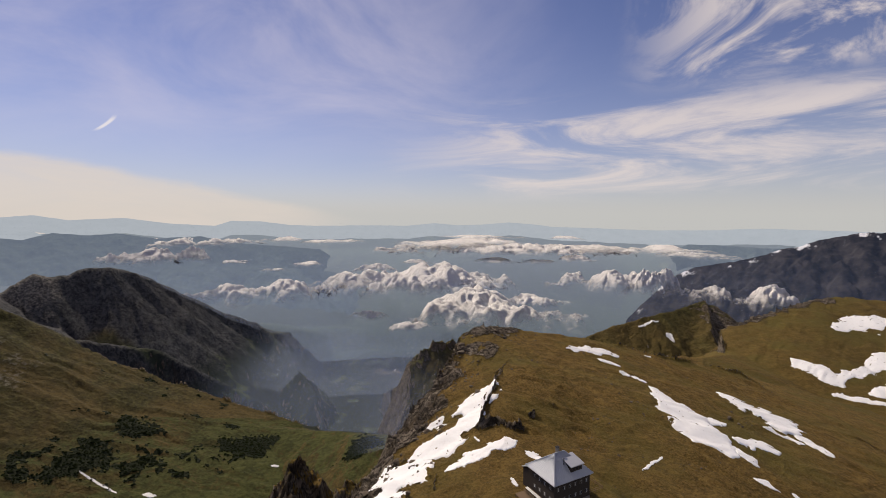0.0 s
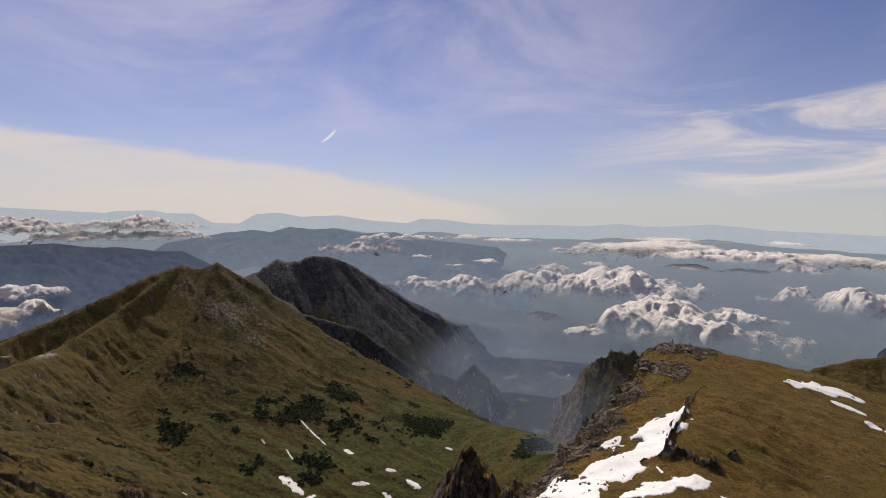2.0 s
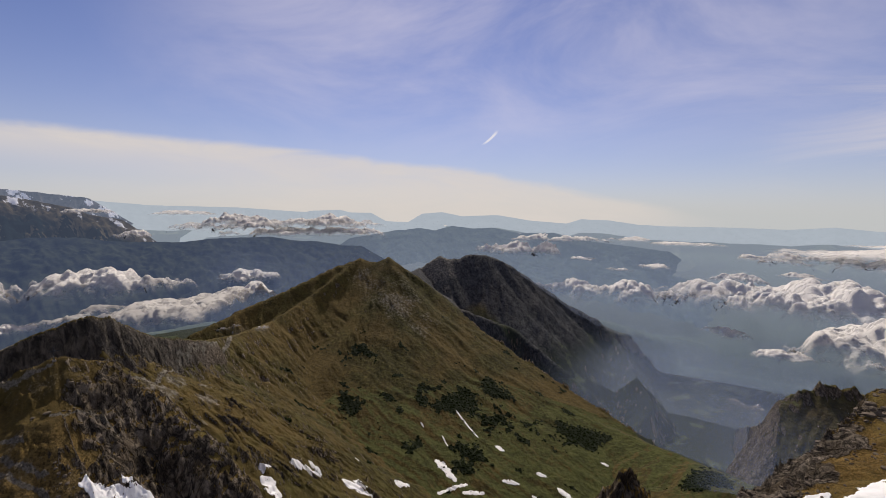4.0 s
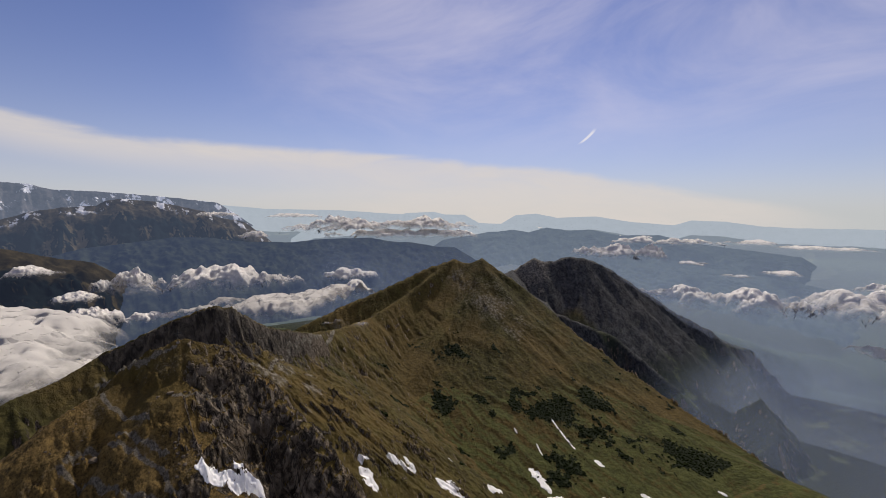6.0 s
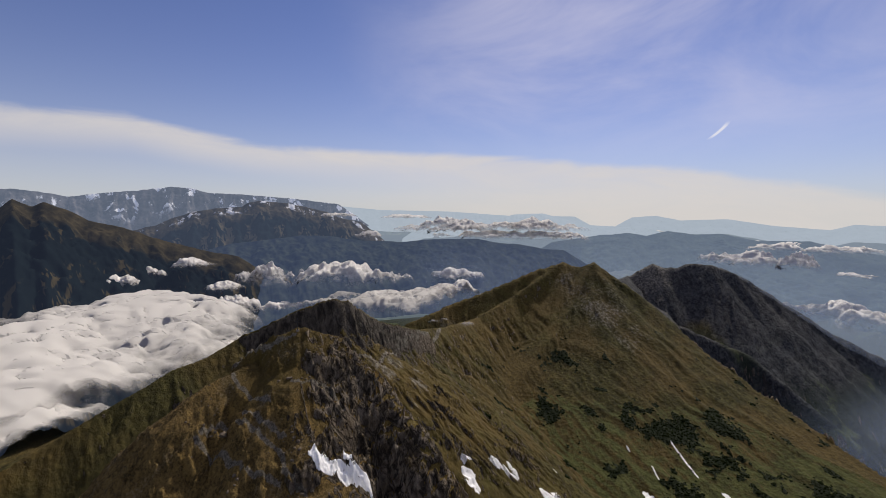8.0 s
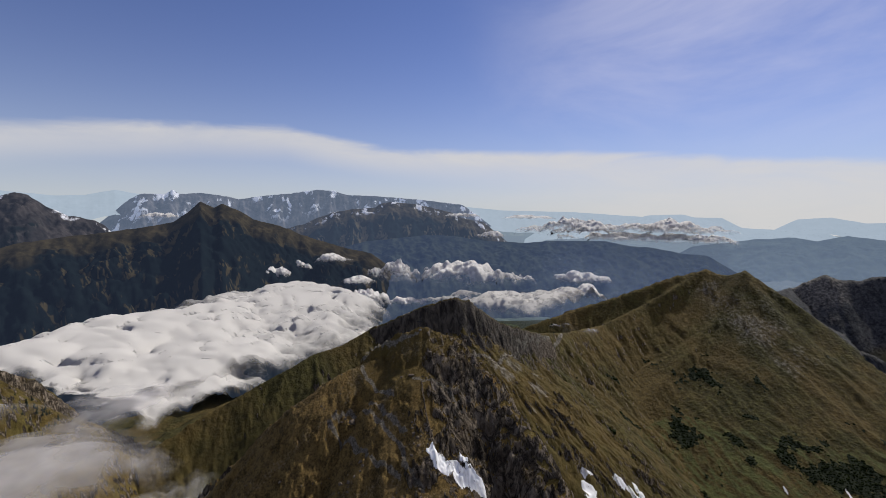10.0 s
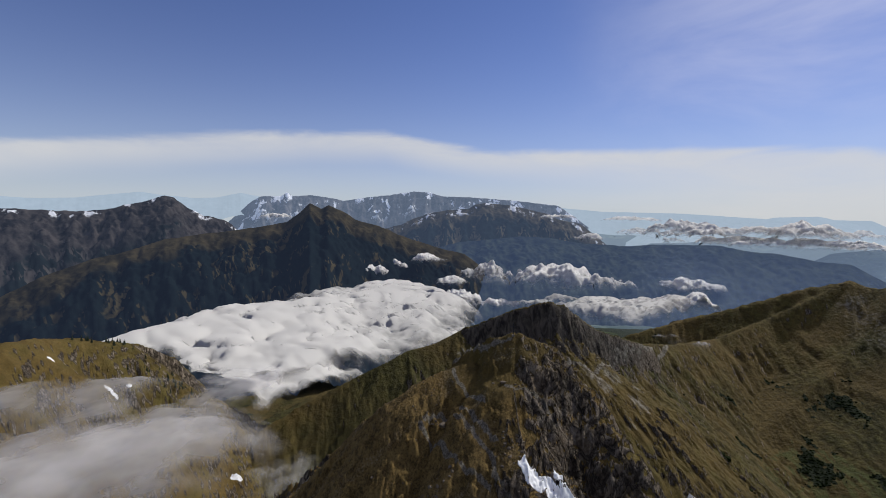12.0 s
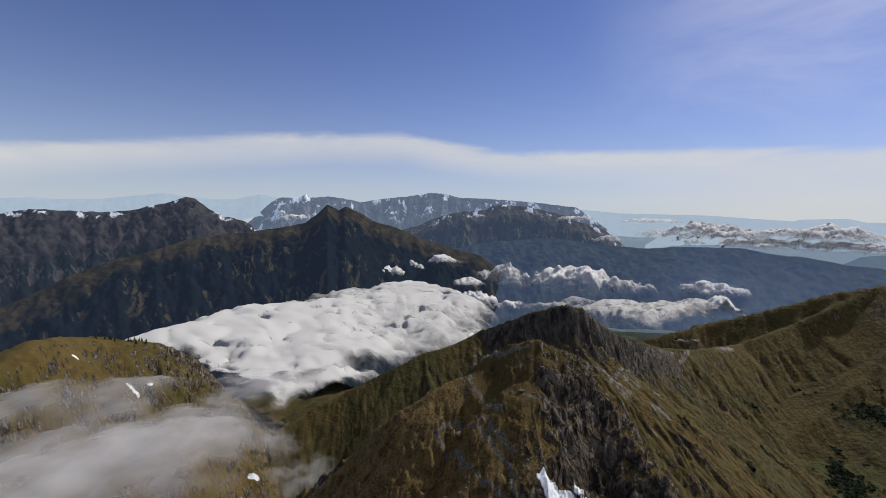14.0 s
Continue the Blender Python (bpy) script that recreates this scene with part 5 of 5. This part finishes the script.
STONE = plain("rubble_stone", (0.12, 0.105, 0.09), (0.26, 0.23, 0.2), 1.5, 0.9, 0.0, 0.5)
TIMBER = plain("weathered_timber", (0.11, 0.07, 0.04), (0.24, 0.16, 0.095), 3.0, 0.85)
DARK = plain("dark_iron", (0.02, 0.02, 0.022), (0.05, 0.05, 0.052), 4.0, 0.5, 0.6)
TEAL = plain("teal_tarpaulin", (0.02, 0.16, 0.15), (0.05, 0.27, 0.25), 2.0, 0.6)

HUT = pose(27.7, 103.6, -1.1, 0, 0, 27.5)
L2, W2, EAVE, TOP = 5.4, 4.6, 6.5, 10.6      # half length, half width, wall height, ridge height
hut = new("mountain_hut")
part("plinth", beam(-L2 - 0.1, -W2 - 0.1, -3.0, L2 + 0.1, W2 + 0.1, 0.9), STONE, hut, "rubble stone base")
walls = {}
for side_, dims in {"front": (-L2, -W2, 0.9, L2, -W2 + 0.3, EAVE), "back": (-L2, W2 - 0.3, 0.9, L2, W2, EAVE), "left": (-L2, -W2 + 0.3, 0.9, -L2 + 0.3, W2 - 0.3, EAVE), "right": (L2 - 0.3, -W2 + 0.3, 0.9, L2, W2 - 0.3, EAVE)}.items():
    walls[side_] = part("wall", beam(*dims, bevel=0.0), SHINGLE, hut)
E_, R_ = 0.55, 1.5                         # overhang, half ridge
c = [(-L2 - E_, -W2 - E_, EAVE), (L2 + E_, -W2 - E_, EAVE), (L2 + E_, W2 + E_, EAVE), (-L2 - E_, W2 + E_, EAVE)]
a, b = (-R_, 0, TOP), (R_, 0, TOP)
slopes = [part("roof_slope", sheet(f, 0.16), SHEET, hut) for f in ([c[0], c[1], b, a], [c[1], c[2], b], [c[2], c[3], a, b], [c[3], c[0], a])]


def seams(parent, low_a, low_b, high_a, high_b, count):
    """Standing seams of a sheet roof, each running up the slope."""
    for i in range(1, count):
        t = i / count
        p = Vector(low_a).lerp(low_b, t)
        q = Vector(high_a).lerp(high_b, t)
        way_ = q - p
        bm = bmesh.new()
        bmesh.ops.create_cube(bm, size=1.0, matrix=Matrix.Translation((p + q) / 2 + Vector((0, 0, 0.03))) @ way_.to_track_quat("X", "Z").to_matrix().to_4x4() @ Matrix.Diagonal((way_.length, 0.05, 0.07, 1)))
        part("seam", bm, SHEET, parent)


seams(slopes[0], c[0], c[1], a, b, 16)
seams(slopes[3], c[3], c[0], a, a, 14)
seams(slopes[1], c[1], c[2], b, b, 14)
seams(slopes[2], c[2], c[3], b, a, 16)
for p, q in ((c[0], a), (c[1], b), (c[2], b), (c[3], a), (a, b)):
    way_ = Vector(q) - Vector(p)
    bm = bmesh.new()
    bmesh.ops.create_cube(bm, size=1.0, matrix=Matrix.Translation((Vector(p) + Vector(q)) / 2 + Vector((0, 0, 0.05))) @ way_.to_track_quat("X", "Z").to_matrix().to_4x4() @ Matrix.Diagonal((way_.length, 0.22, 0.12, 1)))
    part("ridge_cap", bm, SHEET, hut)
# dormer on the front slope
dorm = part("dormer", beam(0.1, -3.9, EAVE + 0.3, 3.5, -0.6, EAVE + 2.55, bevel=0.0), SHINGLE, hut, "dark shingled dormer")
part("dormer_roof", sheet([(-0.25, -4.35, EAVE + 2.55), (3.85, -4.35, EAVE + 2.55), (3.85, -0.3, EAVE + 3.35), (-0.25, -0.3, EAVE + 3.35)], 0.16), PANEL, dorm, "pale metal shed roof")
for x in (0.7, 1.6, 2.5):
    part("dormer_window", beam(x, -3.95, EAVE + 1.3, x + 0.65, -3.88, EAVE + 2.1, bevel=0.0), GLASS, dorm)
chim = part("chimney", beam(-0.35, 0.3, TOP - 1.0, 0.35, 1.0, TOP + 0.9), STONE, hut, "stone chimney")
part("chimney_cap", beam(-0.45, 0.2, TOP + 0.95, 0.45, 1.1, TOP + 1.05), DARK, chim)
part("stove_pipe", beam(-0.7, -2.4, EAVE + 1.6, -0.5, -2.2, EAVE + 3.9, bevel=0.05), DARK, hut, "dark stove pipe")


def window(x, y, z, along_x, out):
    """A small casement on a wall face: frame, dark pane and white mullion."""
    wide, tall = 0.6, 0.75

    def at_wall(u0, u1, z0, z1, proud0, proud1):
        if along_x:
            return beam(x + u0, min(y + out * proud0, y + out * proud1), z + z0, x + u1, max(y + out * proud0, y + out * proud1), z + z1, bevel=0.0)
        return beam(min(x + out * proud0, x + out * proud1), y + u0, z + z0, max(x + out * proud0, x + out * proud1), y + u1, z + z1, bevel=0.0)

    win = part("window", at_wall(-wide / 2 - 0.08, wide / 2 + 0.08, -0.08, tall + 0.08, 0.004, 0.05), SHUTTER, walls["front" if along_x and out < 0 else "back" if along_x else "left" if out < 0 else "right"], "weathered grey window frame")
    part("pane", at_wall(-wide / 2, wide / 2, 0, tall, 0.01, 0.06), GLASS, win)
    part("mullion", at_wall(-0.04, 0.04, 0, tall, 0.015, 0.07), WHITE, win)


for x in (-4.2, -2.5, -0.8, 0.9, 2.6, 4.3):
    window(x, -W2, 4.6, True, -1)
    window(x, -W2, 2.0, True, -1)
for y in (-3.2, -1.4, 0.4, 2.2):
    window(-L2, y, 4.7, False, -1)
    window(-L2, y, 2.2, False, -1)
    window(L2, y, 4.6, False, 1)
# lean-to at the back
lean = part("lean_to", beam(-L2 + 0.4, W2 + 0.02, 0.0, 1.5, W2 + 2.6, 4.6, bevel=0.0), SHINGLE, hut, "low shed against the back wall")
part("lean_to_roof", sheet([(-L2 + 0.1, W2 + 0.02, 6.2), (1.8, W2 + 0.02, 6.2), (1.8, W2 + 3.0, 4.7), (-L2 + 0.1, W2 + 3.0, 4.7)], 0.14), PANEL, lean)
hut.matrix_world = HUT
tagged(hut, "dark shingled mountain hut with a grey sheet-metal hip roof", "hut")


def on_terrace(x, y, z=0.0, turn=0.0):
    return HUT @ pose(x, y, z, 0, 0, turn)


# terrace on the entrance side, with tables and benches
deck = new("wooden_terrace")
for i in range(16):
    part("plank", beam(-L2 - 4.4 + i * 0.27, -4.2, 0.82, -L2 - 4.15 + i * 0.27, 4.0, 0.9, bevel=0.01), TIMBER, deck)
for x in (-L2 - 4.2, -L2 - 0.4):
    for y in (-4.0, 0.0, 3.8):
        part("post", beam(x, y, -1.6, x + 0.2, y + 0.2, 0.81), TIMBER, deck)
deck.matrix_world = HUT
tagged(deck, "weathered plank terrace beside the hut", "terrace")


def picnic_table(m):
    t = new("picnic_table")
    part("tabletop", beam(-0.4, -1.0, 0.7, 0.4, 1.0, 0.76), WHITE, t, "pale tabletop")
    for x in (-0.75, 0.75):
        part("bench", beam(x - 0.15, -1.0, 0.42, x + 0.15, 1.0, 0.47), TIMBER, t)
    for y in (-0.75, 0.75):
        part("trestle", beam(-0.7, y - 0.05, 0.0, 0.7, y + 0.05, 0.41), TIMBER, t)
        part("leg", beam(-0.1, y - 0.06, 0.41, 0.1, y + 0.06, 0.7), TIMBER, t)
    t.matrix_world = m
    return tagged(t, "pale wooden picnic table with two benches on the terrace", "table", "terrace tables")


first = picnic_table(on_terrace(-L2 - 1.2, -3.3, 0.9))
for y in (-1.75, -0.2, 1.35, 2.9):
    copy_thing(first, on_terrace(-L2 - 1.2, y, 0.9))
pile = new("timber_pile")
for i in range(7):
    part("board", beam(-0.9 + 0.24 * i, -2.1, 0.0, -0.7 + 0.24 * i, 2.1 - 0.1 * (i % 3), 0.14 + 0.05 * (i % 2)), TIMBER, pile)
for y in (-1.6, 1.3):
    part("bearer", beam(-1.0, y, -0.55, 0.9, y + 0.16, -0.001), TIMBER, pile)
pile.matrix_world = on_terrace(-L2 - 6.2, -0.6, 0.55)
tagged(pile, "stack of weathered boards in the grass", "timber")
heap = bmesh.new()
bmesh.ops.create_icosphere(heap, subdivisions=3, radius=1.0)
for v in heap.verts:
    k = 1 + 0.25 * noise.noise(v.co * 1.8)
    v.co = Vector((v.co.x * 1.3 * k, v.co.y * 0.9 * k, max(v.co.z, -0.05) * 0.8 * k))
cover = part("tarpaulin", heap, TEAL)
cover.matrix_world = on_terrace(-L2 - 2.9, -3.5, 0.9)
tagged(cover, "teal tarpaulin thrown over a heap on the terrace", "tarpaulin")
# fenced yard on the valley side
yard = new("yard_fence")
spots = [(L2 + 1.0, -3.5), (L2 + 3.2, -3.5), (L2 + 5.4, -3.5), (L2 + 5.4, -1.2), (L2 + 5.4, 1.1), (L2 + 5.4, 3.4)]
for x, y in spots:
    part("post", beam(x - 0.07, y - 0.07, -1.5, x + 0.07, y + 0.07, 1.2), TIMBER, yard)
for (x0, y0), (x1, y1) in zip(spots[:-1], spots[1:]):
    for z in (0.5, 1.0):
        part("rail", beam(min(x0, x1) - 0.04, min(y0, y1) - 0.04, z, max(x0, x1) + 0.04, max(y0, y1) + 0.04, z + 0.12), TIMBER, yard)
yard.matrix_world = HUT
tagged(yard, "low weathered wooden fence round the hut's yard", "fence")

# ---- the summit cross ----
cross = new("summit_cross")
part("upright", beam(-0.16, -0.13, -0.6, 0.16, 0.13, 4.6), DARK, cross)
part("crossbar", beam(-0.1, -1.35, 3.1, 0.1, 1.35, 3.38), DARK, cross)
part("footing", beam(-0.55, -0.55, -0.8, 0.55, 0.55, 0.25, bevel=0.08), STONE, cross, "stone footing")
for ang in (0, 120, 240):
    bm = bmesh.new()
    p, q = Vector((1.6 * math.cos(radians(ang)), 1.6 * math.sin(radians(ang)), -0.3)), Vector((0, 0, 2.6))
    bmesh.ops.create_cone(bm, cap_ends=True, segments=6, radius1=0.03, radius2=0.03, depth=(q - p).length, matrix=Matrix.Translation((p + q) / 2) @ (q - p).to_track_quat("Z", "Y").to_matrix().to_4x4())
    part("stay", bm, DARK, cross)
cross.matrix_world = pose(-202, 23.5, float(ground_z(np.array(-202.0), np.array(23.5))), 0, 0, 4)
tagged(cross, "dark summit cross with stays on a stone footing", "cross")

# ---- spruces at the tree line ----
BARK = plain("spruce_bark", (0.05, 0.035, 0.025), (0.11, 0.08, 0.055), 4.0, 0.95)
NEEDLE = plain("spruce_needles", (0.008, 0.014, 0.007), (0.03, 0.042, 0.018), 1.5, 0.9)


def spruce(seed):
    rng = random.Random(seed)
    tree = new("spruce")
    bm = bmesh.new()
    bmesh.ops.create_cone(bm, cap_ends=True, segments=7, radius1=0.24, radius2=0.04, depth=9.0, matrix=Matrix.Translation((0, 0, 4.2)))
    part("trunk", bm, BARK, tree)
    bm = bmesh.new()
    for i in range(15):
        z = 1.0 + i * 0.55
        reach = (9.2 - z) * 0.27 * rng.uniform(0.8, 1.15)
        for k in range(8):
            t = 2 * math.pi * (k + rng.uniform(-0.3, 0.3)) / 8 + i
            r = reach * rng.uniform(0.65, 1.15)
            tip = Vector((math.cos(t) * r, math.sin(t) * r, z - r * 0.38))
            side_ = Vector((-math.sin(t), math.cos(t), 0)) * r * 0.26
            root = Vector((0, 0, z + 0.2))
            mid = root.lerp(tip, 0.6)
            vs = [bm.verts.new(p) for p in (root, mid + side_ + Vector((0, 0, -0.1)), tip, mid - side_ + Vector((0, 0, -0.1)), mid + Vector((0, 0, 0.22)))]
            for f in ((0, 1, 4), (1, 2, 4), (2, 3, 4), (3, 0, 4), (0, 3, 2, 1)):
                bm.faces.new([vs[j] for j in f])
    part("crown", bm, NEEDLE, tree, "dark layered needle crown")
    return tagged(tree, "dark green spruce at the tree line", "tree", "spruces at the tree line")


kinds = [spruce(s) for s in (1, 2, 3)]
rng = random.Random(8)
for x0, y0, x1, y1, count, wide in ((-608, -415, -594, -372, 26, 9.0), (-560, -466, -590, -455, 14, 7.0), (-530, -474, -548, -470, 6, 4.0), (-575, -420, -585, -400, 8, 10.0)):
    for i in range(count):
        t = rng.random()
        x, y = x0 + t * (x1 - x0) + rng.gauss(0, wide), y0 + t * (y1 - y0) + rng.gauss(0, wide)
        k = rng.uniform(0.45, 0.95)
        tree = copy_thing(kinds[i % 3], pose(x, y, float(ground_z(np.array(x), np.array(y))) - 0.3, 0, 0, rng.uniform(0, 360)))
        tree.scale = (k, k, k)
for tree, (x, y) in zip(kinds, ((-600, -390), (-596, -381), (-604, -398))):
    tree.matrix_world = pose(x, y, float(ground_z(np.array(float(x)), np.array(float(y)))) - 0.3) @ Matrix.Scale(0.7, 4)


# broken stones on the rim of the hut ridge, round the cross and under the rock ridge
STONES = plain("grey_brown_stone", (0.045, 0.034, 0.024), (0.19, 0.15, 0.108), 0.5, 0.9, 0.0, 0.5)
dice = np.random.default_rng(5)
corner = np.array([(x, y, z) for x in (-1, 1) for y in (-1, 1) for z in (-1, 1)], float) * 0.62
tips = np.array([(1, 0, 0), (-1, 0, 0), (0, 1, 0), (0, -1, 0), (0, 0, 1), (0, 0, -1)], float)
hull = bmesh.new()
for c in np.concatenate([corner, tips]):
    hull.verts.new(c)
bmesh.ops.convex_hull(hull, input=hull.verts)
hull.verts.index_update()
shape = np.array([v.co[:] for v in hull.verts])
tris = np.array([[v.index for v in f.verts] for f in hull.faces])
hull.free()


def stones(label, x, y, size):
    """Many small broken stones lying on the ground, one sheet of them."""
    keep = np.isfinite(x)
    x, y, size = x[keep], y[keep], size[keep]
    z = ground_z(x, y)
    n = len(x)
    turn = dice.uniform(0, 6.283, n)
    own = shape[None] * dice.uniform(0.65, 1.2, (n, len(shape), 1)) * size[:, None, None] * dice.uniform((0.6, 0.6, 0.4), (1.2, 1.0, 0.8), (n, 3))[:, None, :]
    vx = own[..., 0] * np.cos(turn)[:, None] - own[..., 1] * np.sin(turn)[:, None]
    vy = own[..., 0] * np.sin(turn)[:, None] + own[..., 1] * np.cos(turn)[:, None]
    P = np.stack([vx + x[:, None], vy + y[:, None], own[..., 2] + z[:, None] + 0.1 * size[:, None]], -1)
    F = (tris[None] + (np.arange(n) * len(shape))[:, None, None]).reshape(-1, 3)
    ob = new("boulders", mesh_from("boulders", P.reshape(-1, 3), F, smooth=False))
    ob.data.materials.append(STONES)
    return tagged(ob, label, "rocks", kind="stuff")


y = dice.uniform(75, 240, 2600)
x = np.interp(y, [60, 120, 139, 165, 205, 227, 245], [-46, -36, -28, -18, 3, 15, 30]) + dice.gamma(1.6, 6.0, 2600) - 2
cluster = fbm(x, y, 16, 3, 88)
stones("grey brown broken stones along the grassy rim", np.where(cluster + dice.uniform(-0.25, 0.25, 2600) > 0.08, x, np.nan), y, 0.18 + dice.gamma(1.3, 0.28, 2600))
x, y = -203 + dice.uniform(-4, 62, 2600), 14 + dice.normal(0, 24, 2600)
cluster = fbm(x, y, 12, 3, 89)
stones("grey brown broken stones below the summit cross", np.where(cluster + dice.uniform(-0.25, 0.25, 2600) > 0.3, x, np.nan), y, 0.14 + dice.gamma(1.3, 0.2, 2600))
x, y = dice.uniform(20, 130, 1500), dice.uniform(70, 230, 1500)
cluster = fbm(x, y, 20, 3, 90)
stones("small stones scattered over brown grass", np.where(cluster > 0.22, x, np.nan), y, 0.12 + dice.gamma(1.2, 0.14, 1500))
f = dice.uniform(0, 1, 500)
x, y = np.interp(f, [0, 0.3, 0.6, 1], [-777, -800, -937, -1092]) + dice.normal(0, 16, 500), np.interp(f, [0, 0.3, 0.6, 1], [158, 215, 295, 400]) + dice.normal(0, 16, 500)
stones("pale scree blocks on the saddle below the cliff", x, y, 0.5 + dice.gamma(1.3, 0.6, 500))

# dwarf pines in dark clumps round the basin
NEEDLES = plain("dwarf_pine", (0.008, 0.012, 0.005), (0.022, 0.028, 0.011), 0.3, 1.0, spec=0.0)
grown = np.argwhere((shrub_mask > 0.45) & (GR < 1750) & (GR > 780))
grown = grown[dice.choice(len(grown), min(len(grown), 5200), replace=False)]
x, y = GX[grown[:, 0], grown[:, 1]] + dice.normal(0, 2.0, len(grown)), GY[grown[:, 0], grown[:, 1]] + dice.normal(0, 2.0, len(grown))
clumps = stones("dark dwarf pine thickets on the green slopes", x, y, 1.0 + dice.gamma(2.0, 0.6, len(grown)))
clumps.name = "dwarf_pine_thicket"
clumps.data.materials[0] = NEEDLES
tagged(clumps, category="shrubs")
